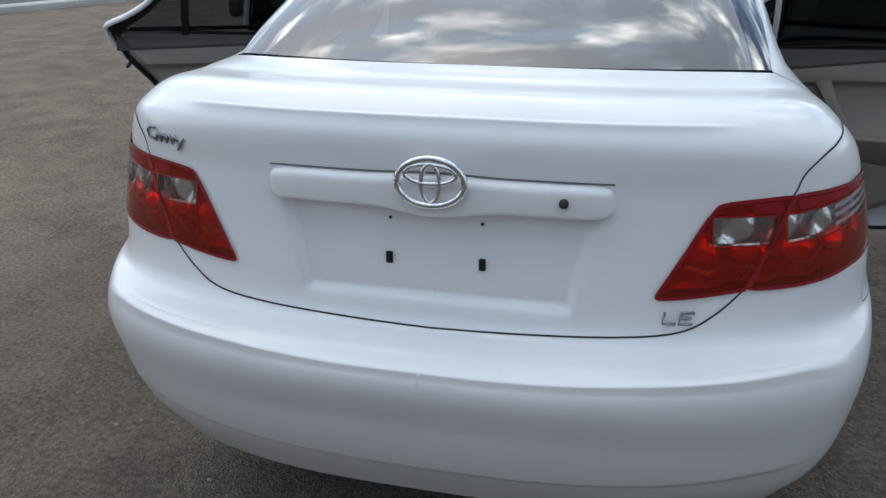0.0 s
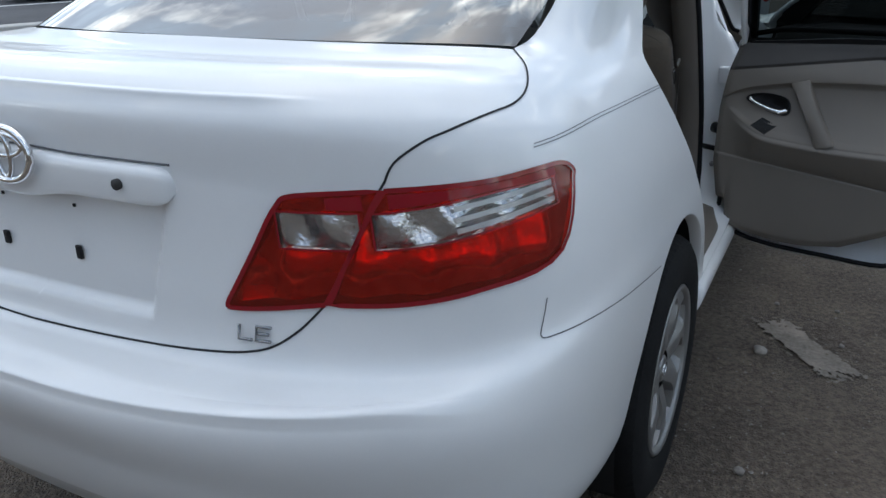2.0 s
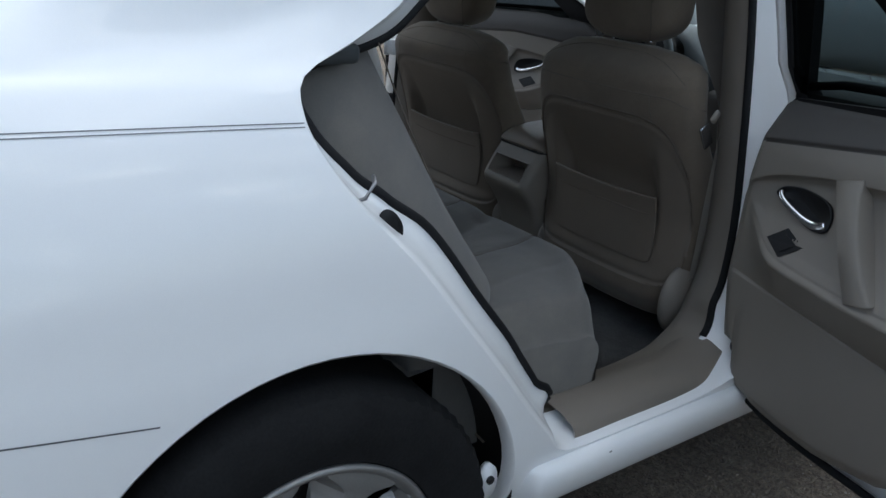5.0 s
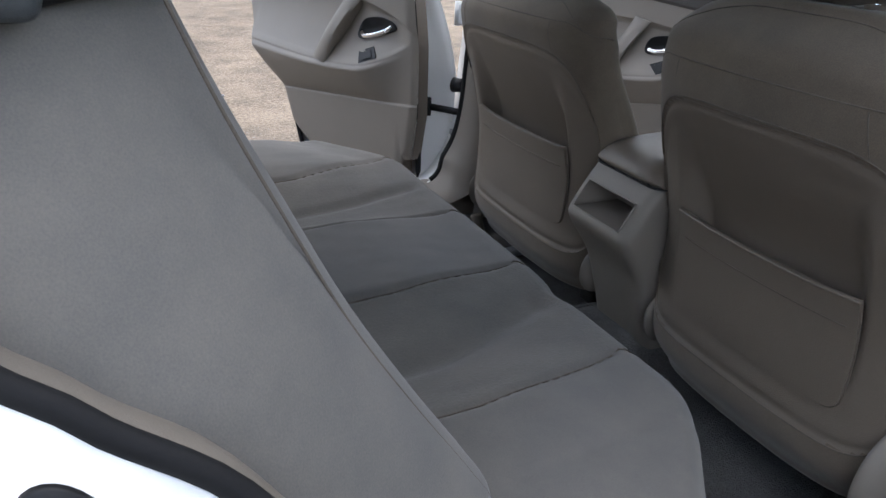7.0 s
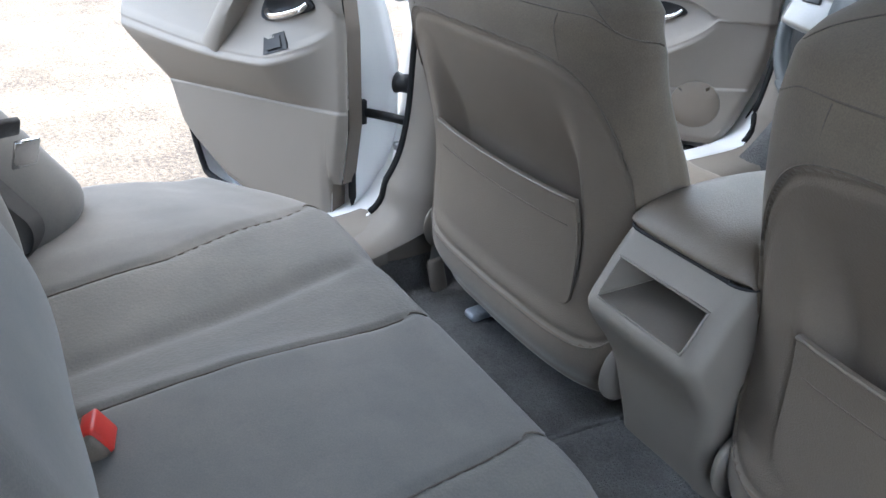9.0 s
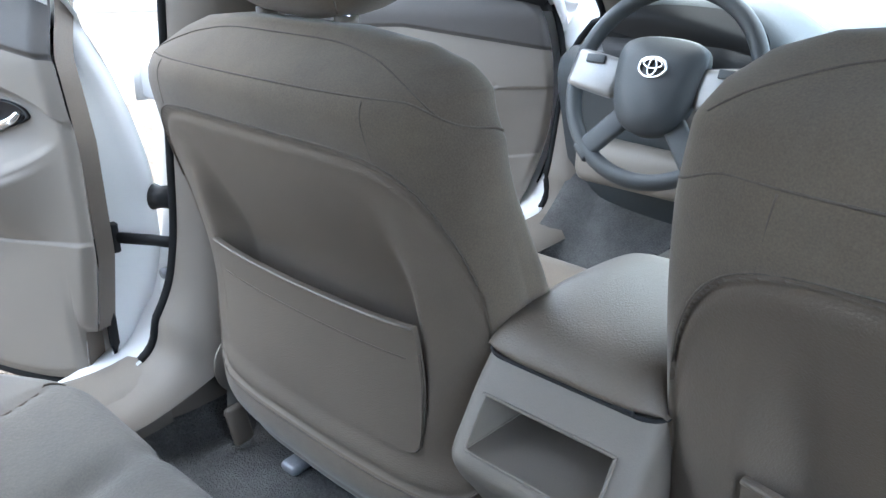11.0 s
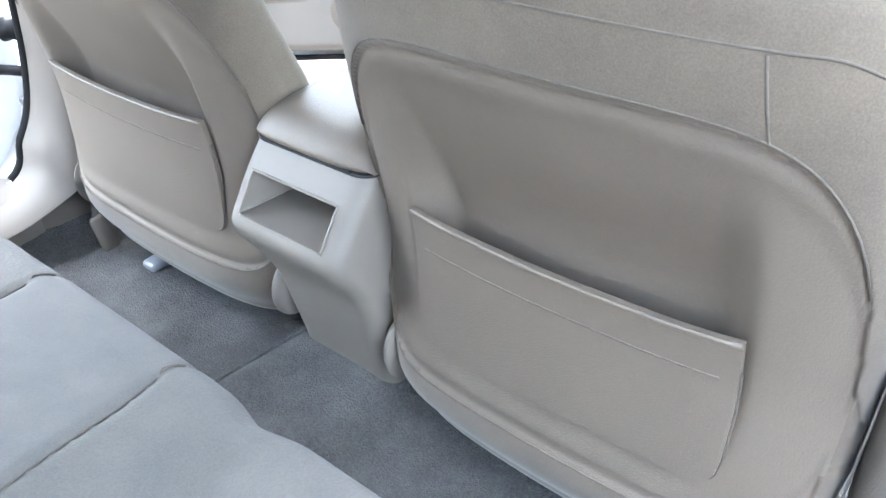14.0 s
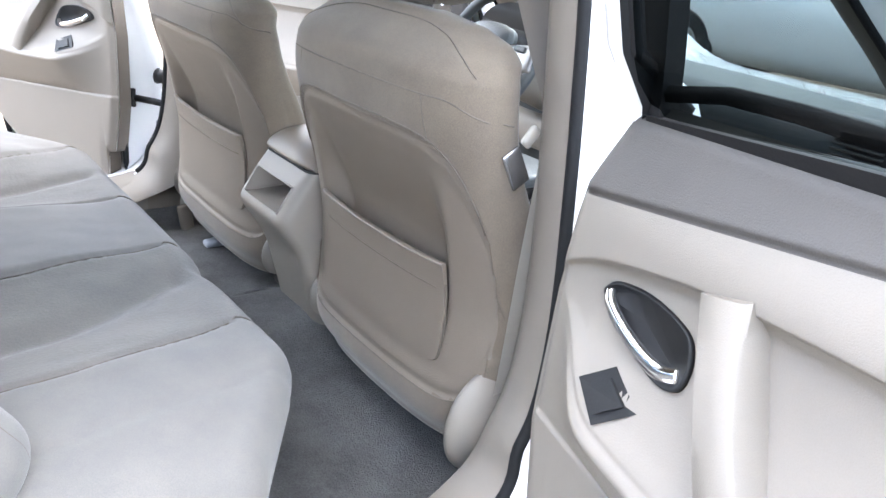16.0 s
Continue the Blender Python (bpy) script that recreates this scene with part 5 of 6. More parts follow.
# padded wings of the backrest: crest lines (y, z), and the section across them (x, behind the crest)
CREST = [(1.54, 0.56), (1.590, 0.592), (1.602, 0.63), (1.578, 0.672), (1.525, 0.75), (1.474, 0.83), (1.437, 0.90), (1.388, 1.0), (1.352, 1.085)]
WINGS = {1: CREST, -1: CREST}
SECTION = smooth_line([(0.496, 0.28), (0.497, 0.14), (0.506, 0.085), (0.530, 0.045), (0.565, 0.014), (0.605, 0.0), (0.645, 0.012), (0.685, 0.048), (0.722, 0.10), (0.746, 0.155), (0.75, 0.22), (0.74, 0.28)], 4)
for s in (1, -1):
    crest = smooth_line(WINGS[s], 5)
    rings = []
    for i, (y, z) in enumerate(crest):
        t = i / (len(crest) - 1)
        ring = []
        for x, b in SECTION:
            k = b * (1 - 0.25 * t)
            x = 0.497 + (x - 0.497) * (np.interp(z - k * 0.25, (0.7, 0.85, 0.95, 1.0, 1.06, 1.10), (0.745, 0.735, 0.705, 0.685, 0.65, 0.63)) - 0.497) / 0.25
            ring.append((s * x, y - k * 0.95, z - k * 0.25 * min(1, t * 5) + 0.002 * noise.noise(Vector((x * 9, z * 9, 2)))))
        rings.append(ring)
    bol = part("side_bolster", fixed(loft(rings)), FABRIC, rear_bench, "padded beige side wing of the backrest")
    part("bolster_seam", tube([(s * 0.632, y - 0.0065, z - 0.002) for y, z in crest], 0.0014, 6), SEAMLINE, bol)
    # belt and its tongue on the side of the backrest
    belt = [(s * 0.500, y - 0.068, z) for y, z in WINGS[s][::-1]]
    pts = smooth_line(belt, 6)
    part("seat_belt", fixed(loft([[p + np.array((s * dx * 0.9, dx * 0.5, 0)) for dx in (-0.016, 0, 0.016)] for p in pts], False, False)), DARKBELT, rear_bench, "dark seat belt webbing")
    part("belt_tongue", box((0.032, 0.005, 0.05), (s * 0.487, 1.525 + (0.012 if s < 0 else -0.07), 0.735), 0.002, 2, (-32, 0, s * 70)), CHROME, rear_bench)
    part("tongue_grip", box((0.03, 0.010, 0.026), (s * 0.487, 1.51 + (0.012 if s < 0 else -0.07), 0.770), 0.003, 2, (-32, 0, s * 70)), DARKBELT, rear_bench)
for x, y, z, tilt, red in ((0.213, 1.506, 0.588, 12, True), (-0.072, 1.514, 0.586, -14, True), (0.146, 1.512, 0.602, 20, False)):
    at, turn = Vector((x, y, z)), Euler((radians(32), 0, radians(tilt))).to_matrix()
    b = part("belt_buckle", box((0.044, 0.084, 0.030) if red else (0.054, 0.074, 0.020), at, 0.005, 3), VINYL, rear_bench, "grey belt buckle with a red button" if red else "grey flat belt buckle")
    b.data.transform(Matrix.Translation(at) @ turn.to_4x4() @ Matrix.Translation(-at))
    if red:
        r = part("release_button", box((0.035, 0.017, 0.0315), at + Vector((0, 0.0365, 0.001)), 0.003, 2), RED, b, "red release button")
        r.data.transform(Matrix.Translation(at) @ turn.to_4x4() @ Matrix.Translation(-at))

# ---- front seats ----
def front_seat(cx, hw, top, head):
    """A front seat: half width hw, height of its shoulder, and x of its headrest."""
    k0 = hw / 0.29
    WZ = (0.385, 0.45, 0.55, 0.70, 0.82, 0.90, top - 0.07, top - 0.045, top - 0.024, top - 0.009, top)
    WW = [w * k0 for w in (0.252, 0.276, 0.288, 0.290, 0.284, 0.278, 0.270, 0.255, 0.228, 0.185, 0.10)]

    def half(z):
        return np.interp(z, WZ, WW)

    def back_y(z):
        return 2.158 - 0.060 * step(0.60, 0.94, z) + 0.060 * step(top - 0.08, top, z) ** 1.6

    def depth(z):
        return (0.170 - 0.04 * step(0.6, 0.92, z)) * (1 - 0.75 * step(top - 0.068, top, z) ** 2)

    def arch_top(x):
        """Upper edge of the moulded board in the seat's back."""
        a = abs(x) / k0
        return 0.884 - 0.2 * (1 - max(0.0, 1 - (a / 0.2725) ** 6.5) ** 0.5) - 4.0 * max(0.0, a - 0.268)

    def board_low(x):
        """Lower edge of the board, with round corners."""
        return 0.468 + 0.09 * (1 - max(0.0, 1 - (abs(x) / k0 / 0.268) ** 11) ** 0.5)

    PW, P0, P1 = 0.192 * k0, 0.522, 0.692

    def flat(x, z):
        """The back of the seat without the hollow above the pocket."""
        w = half(z)
        k = min(1.0, abs(x) / w)
        y = back_y(z) + depth(z) / 2 * (1 - (1 - k ** 5) ** 0.4) + 0.012 * k ** 2
        edge = min(arch_top(x) - z, z - board_low(x))
        y += 0.008 * step(0, 0.010, edge) - 0.004 * step(0.004, 0.016, edge) * (1 - step(0.016, 0.05, edge))
        return y - 0.007 * math.exp(-((z - 0.925) / 0.05) ** 2) * (1 - k ** 6)

    def back(x, z):
        scoop = step(-0.004, 0.045, PW + 0.004 - abs(x)) * step(P0 + 0.02, P0 + 0.08, z) * (1 - step(0.68, 0.865, z))
        return flat(x, z) + 0.040 * scoop

    rings = []
    zs = np.r_[np.linspace(0.385, top - 0.078, 110), np.linspace(top - 0.074, top, 24)]
    SB = np.sin(np.linspace(-1, 1, 141) * math.pi / 2)
    SF = np.linspace(math.pi / 2, -math.pi / 2, 26)[1:-1]
    for z in zs:
        w, yb, d = half(z), back_y(z), depth(z)
        tuck = 0.03 * (1 - step(0.385, 0.46, z)) ** 2
        ring = [(cx + w * k, back(w * k, z) + tuck + 0.0016 * noise.noise(Vector((w * k * 9, z * 9, cx * 9))), z) for k in SB]
        flare = 1 + 0.09 * step(0.46, 0.60, z) * (1 - step(0.74, 0.88, z))
        ring += [(cx + w * math.sin(a) * (1 + (flare - 1) * min(1.0, 2.2 * math.cos(a))) * (1 - 0.14 * (1 - step(0.62, 0.86, z)) * math.cos(a) ** 2), yb + d / 2 + d / 2 * math.cos(a) ** 0.7 + 0.012 * (1 - math.cos(a)) + tuck, z) for a in SF]
        rings.append(ring)
    me = fixed(loft(rings))
    me.materials.append(SEATCLOTH_SHADED)
    me.materials.append(VINYL)
    for f in me.polygons:
        c = f.center
        if c.y < back_y(c.z) + 0.07 and board_low(c.x - cx) + 0.002 < c.z < arch_top(c.x - cx) - 0.004 and abs(c.x - cx) < 0.272 * k0:
            f.material_index = 1
    seat = part("front_seat", me, SEATCLOTH_SHADED, car, "brownish beige fabric front seat with a map pocket behind")

    def seam(points, r=0.0012, nm="seam"):
        part(nm, tube([(cx + x, back(x, z) + 0.0004, z) for x, z in points], r, 6), SEAMLINE, seat)

    xs = np.linspace(-0.266, 0.266, 71) * k0
    seam([(x, arch_top(x) + 0.001) for x in xs], 0.0012)
    seam([(x, board_low(x)) for x in np.linspace(-0.255, 0.255, 61) * k0], 0.0012)
    for sx in (1, -1):
        seam([(sx * (0.186 - 0.010 * t) * k0, arch_top(0.18) + 0.003 + (0.936 - arch_top(0.18) - 0.006) * t) for t in np.linspace(0, 1, 12)])
    seam([(x, 0.936 - 0.022 * step(0.21, 0.285, abs(x) / k0)) for x in np.linspace(-0.284, 0.284, 70) * k0])
    # piped seam over the shoulder
    rim = []
    for a in np.linspace(-1, 1, 61):
        z = top - 0.012 - 0.05 * abs(a) ** 5
        rim.append((cx + a * half(z) * 0.93, back(a * half(z) * 0.93, z) - 0.0005, z))
    part("shoulder_seam", tube(rim, 0.0009, 6), SEAMLINE, seat)

    # map pocket: a board sunk into the frame, standing off only along its upper hem
    def pocket(x, t):
        z = P0 + (P1 - P0) * t - 0.005 * (1 - (x / PW) ** 2) * t
        return np.array((cx + x, flat(x, z) - 0.0034 - 0.002 * t ** 2, z))

    def pocket_width(t):
        return PW * np.interp(t, (0, 0.012, 0.04, 0.09, 0.2, 0.55, 1), (0.86, 0.905, 0.945, 0.970, 0.984, 0.99, 0.978))

    rings = []
    for t in np.r_[np.linspace(0, 0.12, 14), np.linspace(0.15, 1, 22)]:
        row = [pocket(x, t) for x in np.linspace(-1, 1, 45) * pocket_width(t)]
        rings.append(row + [p + np.array((0, 0.007, 0)) for p in row[::-1]])
    part("map_pocket", fixed(loft(rings), None, 50), VINYL, seat, "flat beige vinyl map pocket")
    part("pocket_hem", tube([pocket(x, 0.985) + np.array((0, 0.001, 0)) for x in np.linspace(-0.978, 0.978, 25) * PW], 0.0030, 8), VINYL, seat)
    part("pocket_crease", tube([pocket(x, 0.74) for x in np.linspace(-0.90, 0.90, 25) * PW], 0.0010, 6), SEAMLINE, seat)
    rim_line = [(-1, t) for t in np.linspace(0.8, 0.02, 24)] + [(k, 0) for k in np.linspace(-1, 1, 41)] + [(1, t) for t in np.linspace(0.02, 0.8, 24)]
    part("pocket_gap", tube([pocket(k * (pocket_width(t) + 0.0008), t - 0.004) + np.array((0, 0.0034, 0)) for k, t in rim_line], 0.0014, 6), SEAMLINE, seat)
    # cushion
    rings = []
    for y in np.linspace(2.22, 2.78, 26):
        t = (y - 2.22) / 0.56
        w = (0.26 - 0.03 * t ** 4) * k0
        zt = 0.545 + 0.03 * t - 0.05 * max(0, (t - 0.85) / 0.15) ** 2
        ring = []
        for a in np.linspace(0, 2 * math.pi, 49)[:-1]:
            c, sn = math.cos(a), math.sin(a)
            x = w * np.sign(c) * abs(c) ** 0.5
            dip = -0.02 * (1 - step(0.12, 0.22, abs(x))) if sn > 0 else 0
            ring.append((cx + x, y, 0.46 + (zt - 0.46) * np.sign(sn) * abs(sn) ** 0.5 + dip))
        rings.append(ring)
    part("seat_cushion", fixed(loft(rings)), SEATCLOTH_SHADED, seat)
    # headrest on two posts
    rings = []
    for t in np.linspace(0, 1, 24):
        z = top - 0.002 + 0.18 * t
        e = max((1 - abs(2 * t - 1) ** 3.4) ** 0.5, 0.08)
        rings.append([(head + (0.136 + 0.014 * math.sin(math.pi * t)) * e * np.sign(math.cos(a)) * abs(math.cos(a)) ** 0.6, 2.205 + 0.01 * t + 0.060 * e * np.sign(math.sin(a)) * abs(math.sin(a)) ** 0.7, z) for a in np.linspace(0, 2 * math.pi, 49)[:-1]])
    hr = part("headrest", fixed(loft(rings)), SEATCLOTH_SHADED, seat, "beige fabric headrest")
    part("headrest_seam", tube([(head + 0.10 + 0.004 * math.sin(9 * t), 2.146 + 0.012 * abs(2 * t - 1) ** 4 + 0.01 * t, top + 0.012 + 0.15 * t) for t in np.linspace(0, 1, 14)], 0.0012, 6), SEAMLINE, hr)
    for dx in (-0.07, 0.07):
        part("headrest_post", tube([(head + dx, 2.195, top - 0.05), (head + dx, 2.195, top + 0.04)], 0.006, 10), CHROME, hr)
        part("post_sleeve", tube([(head + dx, 2.195, top - 0.012), (head + dx, 2.195, top + 0.006)], 0.013, 12), VINYL, hr)
    # recliner covers and rails
    for s in (1, -1):
        rings, big = [], 1.0 if s > 0 and cx > 0 else 0.55
        for t in np.linspace(0, 1, 9):
            e = math.sqrt(max(0.02, 1 - t * t))
            rings.append([(cx + s * (hw - 0.030 + 0.040 * t * big), 2.222 + 0.074 * big * e * math.cos(a), 0.448 + 0.090 * big * e * math.sin(a)) for a in np.linspace(0, 2 * math.pi, 29)[:-1]])
        part("recliner_cover", fixed(loft(rings)), TRIM, seat, "rounded beige recliner cover")
        part("seat_rail", box((0.05, 0.50, 0.03), (cx + s * 0.17, 2.52, 0.335), 0.006), STEEL, seat)
        part("rail_leg", box((0.03, 0.46, 0.12), (cx + s * 0.17, 2.50, 0.40), 0.006), STEEL, seat)
        if s < 0 and cx < 0:
            part("rail_foot", box((0.036, 0.095, 0.018), (cx - 0.14, 2.262, 0.316), 0.008, 3, (6, 0, 0)), STEELPALE, seat, "pale metal rail foot")
    return seat


STEELPALE = material("pale_zinc_steel", (0.32, 0.33, 0.35), 0.45, metal=0.4, vary=0.15, scale=20, fine=200, bump=0.1)
front_seat(0.360, 0.268, 1.030, 0.352)
front_seat(-0.358, 0.292, 0.988, -0.372)

# ---- centre console ----
CX, CW, CR = 0.010, 0.098, 0.024
prof = line([(2.178, 0.689), (2.166, 0.674), (2.152, 0.655), (2.134, 0.626), (2.122, 0.606), (2.120, 0.594), (2.130, 0.574), (2.156, 0.538), (2.176, 0.500), (2.192, 0.44), (2.210, 0.37), (2.218, 0.30)], 4)
arc_len = np.r_[0, np.cumsum([math.dist(a, b) for a, b in zip(prof, prof[1:])])]


def console_place(x, s):
    """The console's shell: its rear face, round corners, and the sides running forward."""
    y, z = np.interp(s, arc_len, [p[0] for p in prof]), np.interp(s, arc_len, [p[1] for p in prof])
    w = CW - 0.014 * step(0.14, 0.34, s)
    a, q = abs(x), 0.0
    if a <= 0.8:
        px, py = a / 0.8 * (w - CR), y
    elif a <= 1.1:
        q = (a - 0.8) / 0.3 * math.pi / 2
        px, py = w - CR + CR * math.sin(q), y + CR * (1 - math.cos(q))
    else:
        px, py = w + (a - 1.1) * 0.012, y + CR + (a - 1.1) * 0.9
    return np.array((CX + math.copysign(px, x), py, z))


def at_height(z):
    """The arc length at which the rear face passes a height."""
    return float(np.interp(-z, [-p[1] for p in prof], arc_len))


b0, b1 = at_height(0.660), at_height(0.612)
hx = 0.0725 / (CW - CR) * 0.8
hole = line([(-hx + 0.03, b0), (0.0, b0), (hx - 0.05, b0), (hx - 0.01, b0 + 0.002), (hx, b0 + 0.007), (hx, b1 - 0.010), (hx - 0.02, b1 - 0.002), (hx - 0.07, b1), (0.0, b1), (-hx + 0.08, b1), (-hx + 0.02, b1 - 0.003), (-hx, b1 - 0.010), (-hx, b0 + 0.006), (-hx + 0.01, b0 + 0.001)], 3, True)
console = part("centre_console", fixed(sheet(refine([(-1.6, 0), (1.6, 0), (1.6, arc_len[-1]), (-1.6, arc_len[-1])], (0.05, 0.012)), [refine(hole, (0.1, 0.01))], (0.045, 0.008), console_place, scale=(0.09, 1), normals=False)), TRIM, car, "beige centre console with an open rear bin")
hp = [console_place(*p) for p in refine(hole, (0.15, 0.02))]
binr = [hp, [p + np.array((0, 0.004, -0.001)) for p in hp], [np.array((CX + (p[0] - CX) * 0.94, 2.225 + (p[1] - 2.145) * 0.25, 0.6365 + (p[2] - 0.636) * 0.86)) for p in hp]]
binr.append([np.mean(binr[-1], 0) + (p - np.mean(binr[-1], 0)) * 0.02 for p in binr[-1]])
part("console_bin", fixed(loft([list(r) for r in binr], True, False), None, 35), TRIM, console, "open storage bin in the console's back")
part("bin_lip", tube([p + np.array((0, -0.001, 0)) for p in hp], 0.0018, 6, True), TRIM, console)
part("console_top", box((0.20, 0.45, 0.03), (CX, 2.64, 0.62), 0.01), DASH, console)
# armrest lid: a padded slab whose edges roll down to the seam over the bin
lid_prof = line([(2.176, 0.694), (2.168, 0.700), (2.168, 0.708), (2.180, 0.723), (2.205, 0.736), (2.25, 0.744), (2.31, 0.747), (2.38, 0.744), (2.425, 0.735), (2.445, 0.715), (2.448, 0.694)], 4)
rings = []
for x in np.linspace(-1, 1, 41):
    e = (1 - min(1.0, abs(x)) ** 5) ** 0.45
    rings.append([(CX + x * (CW + 0.001), y + (0.020 * abs(x) ** 5 if y < 2.3 else 0), 0.693 + (z - 0.693) * max(e, 0.02)) for y, z in lid_prof])
part("console_lid", fixed(loft(rings, True, True)), VINYL, console, "padded beige armrest lid")
part("lid_gap", tube([console_place(x, 0.0) + np.array((0, -0.0006 if abs(x) < 1.1 else 0, 0.002)) for x in np.linspace(-1.35, 1.35, 60)], 0.0022, 6), CREVICE, console)
part("lid_latch", box((0.022, 0.006, 0.006), (0.072, 2.177, 0.694), 0.002, 2), CREVICE, console)

# ---- belts on the door pillars ----
for s in (1, -1):
    pts = smooth_line([(s * 0.640, 2.255, 1.22), (s * 0.640, 2.245, 1.0), (s * 0.635, 2.238, 0.75), (s * 0.625, 2.232, 0.50), (s * 0.61, 2.215, 0.37)], 6)
    belt = part("front_belt", fixed(loft([[p + np.array((s * 0.004 * math.cos(6 * i), d, 0)) for d in (-0.023, 0.0, 0.023)] for i, p in enumerate(pts)], False, False)), BELT, car, "beige front seat belt on the door pillar")
    part("belt_tongue", box((0.006, 0.030, 0.055), (s * 0.622, 2.190, 0.858), 0.0025, 2, (30, 0, 0)), BADGE, belt, "chrome belt tongue")
    part("tongue_grip", box((0.010, 0.018, 0.030), (s * 0.630, 2.200, 0.902), 0.005, 3, (-40, 0, 0)), BELT, belt)
    part("belt_anchor", box((0.016, 0.036, 0.07), (s * 0.605, 2.205, 0.350), 0.009, 3, (8, s * 10, 0)), VINYL, belt, "beige belt anchor cover")

# ---- dashboard and steering wheel ----
prof = line([(3.70, 0.775), (3.45, 0.785), (3.25, 0.778), (3.17, 0.757), (3.145, 0.715), (3.16, 0.65), (3.20, 0.56), (3.26, 0.47), (3.32, 0.40)], 5)
rings = []
for x in np.linspace(-0.74, 0.74, 75):
    hood = math.exp(-(((x + 0.385) / 0.19) ** 4))
    rings.append([(x, y - 0.05 * hood * step(0.68, 0.74, z) * (1 - step(3.3, 3.5, y)) + 0.06 * (abs(x) / 0.74) ** 4, z + 0.115 * hood * step(0.735, 0.77, z) * (1 - step(3.3, 3.55, y)) - 0.02 * (x / 0.74) ** 2 + 0.085 * step(0.42, 0.66, z) * (1 - step(3.38, 3.68, y))) for y, z in prof])
dash = part("dashboard", fixed(loft(rings, False, False)), DASH, car, "grey moulded dashboard")
part("instrument_glass", fixed(loft([[(-0.385 + 0.175 * k * np.sign(math.cos(a)) * abs(math.cos(a)) ** 0.7, 3.098 + 0.02 * math.sin(a), 0.885 + 0.070 * k * math.sin(a)) for a in np.linspace(0, 2 * math.pi, 33)[:-1]] for k in (1.0, 0.5, 0.05)])), BLACK, dash, "dark instrument cluster")
part("lower_dash", box((0.52, 0.10, 0.10), (-0.38, 3.185, 0.60), 0.03), TRIM, dash, "beige lower dash panel")
part("glove_box", box((0.50, 0.10, 0.16), (0.38, 3.195, 0.62), 0.03), TRIM, dash)
part("centre_panel", box((0.22, 0.10, 0.22), (0.0, 3.16, 0.67), 0.03), DARKTRIM, dash)
for s in (1, -1):
    v = part("air_vent", box((0.13, 0.03, 0.085), (s * 0.60, 3.185, 0.797), 0.018), BLACK, dash, "slatted air vent")
    for k in range(5):
        part("slat", box((0.11, 0.012, 0.005), (s * 0.60, 3.167, 0.772 + 0.0125 * k), 0.001, 1), DARKTRIM, v)
SW = Matrix.Translation((-0.340, 2.955, 0.828)) @ Matrix.Rotation(radians(68), 4, "X")
rim = tube([(0.177 * math.cos(t), 0.177 * math.sin(t), 0) for t in np.linspace(0, 2 * math.pi, 65)[:-1]], 0.0155, 12, True)
wheel_ob = part("steering_wheel", rim, DASH, car, "dark grey steering wheel with silver spokes")
wheel_ob.matrix_local = SW
pad = line([(-0.085, 0.07), (0.0, 0.082), (0.085, 0.07), (0.098, 0.02), (0.075, -0.055), (0.03, -0.085), (-0.03, -0.085), (-0.075, -0.055), (-0.098, 0.02)], 4, True)
part("airbag_cover", fixed(loft([[(x * k * 0.86, y * k * 1.05 - 0.004, z) for x, y in pad] for k, z in ((1.0, 0.0), (1.0, 0.018), (0.93, 0.032), (0.6, 0.042), (0.05, 0.045))])), DASH, wheel_ob)
for a in (8, 172):
    t = radians(a)
    part("wheel_spoke", box((0.11, 0.075, 0.018), (0.130 * math.cos(t), 0.004, 0.012), 0.012, 3, (0, 0, 8 if a < 90 else -8)), SILVER, wheel_ob, "silver spoke with buttons")
    part("spoke_button", box((0.04, 0.016, 0.006), (0.132 * math.cos(t), 0.028, 0.024), 0.002, 2), DASH, wheel_ob)
part("wheel_spoke", box((0.045, 0.115, 0.016), (-0.085, -0.108, 0.006), 0.008, 3, (0, 0, -40)), DASH, wheel_ob)
part("wheel_spoke", box((0.045, 0.115, 0.016), (0.085, -0.108, 0.006), 0.008, 3, (0, 0, 40)), DASH, wheel_ob)
part("wheel_badge", tube([(0.026 * math.cos(t), 0.02 + 0.018 * math.sin(t), 0.046) for t in np.linspace(0, 2 * math.pi, 33)[:-1]], 0.003, 6, True), CHROME, wheel_ob)
part("badge_ring", tube([(0.018 * math.cos(t), 0.026 + 0.008 * math.sin(t), 0.047) for t in np.linspace(0, 2 * math.pi, 33)[:-1]], 0.0022, 6, True), CHROME, wheel_ob)
part("badge_ring", tube([(0.008 * math.cos(t), 0.02 + 0.015 * math.sin(t), 0.047) for t in np.linspace(0, 2 * math.pi, 33)[:-1]], 0.0022, 6, True), CHROME, wheel_ob)
part("steering_column", tube([(-0.340, 2.975, 0.800), (-0.340, 3.24, 0.70)], 0.058, 20), TRIM, car, "beige steering column shroud")
part("pedal", box((0.10, 0.02, 0.07), (-0.34, 3.16, 0.42), 0.006, 2, (-35, 0, 0)), RUBBER, car)
part("pedal", box((0.05, 0.02, 0.12), (-0.20, 3.17, 0.42), 0.006, 2, (-35, 0, 0)), RUBBER, car)
part("floor_mat", box((0.40, 0.42, 0.012), (-0.36, 2.98, 0.322), 0.004), VINYL, car, "beige floor mat")

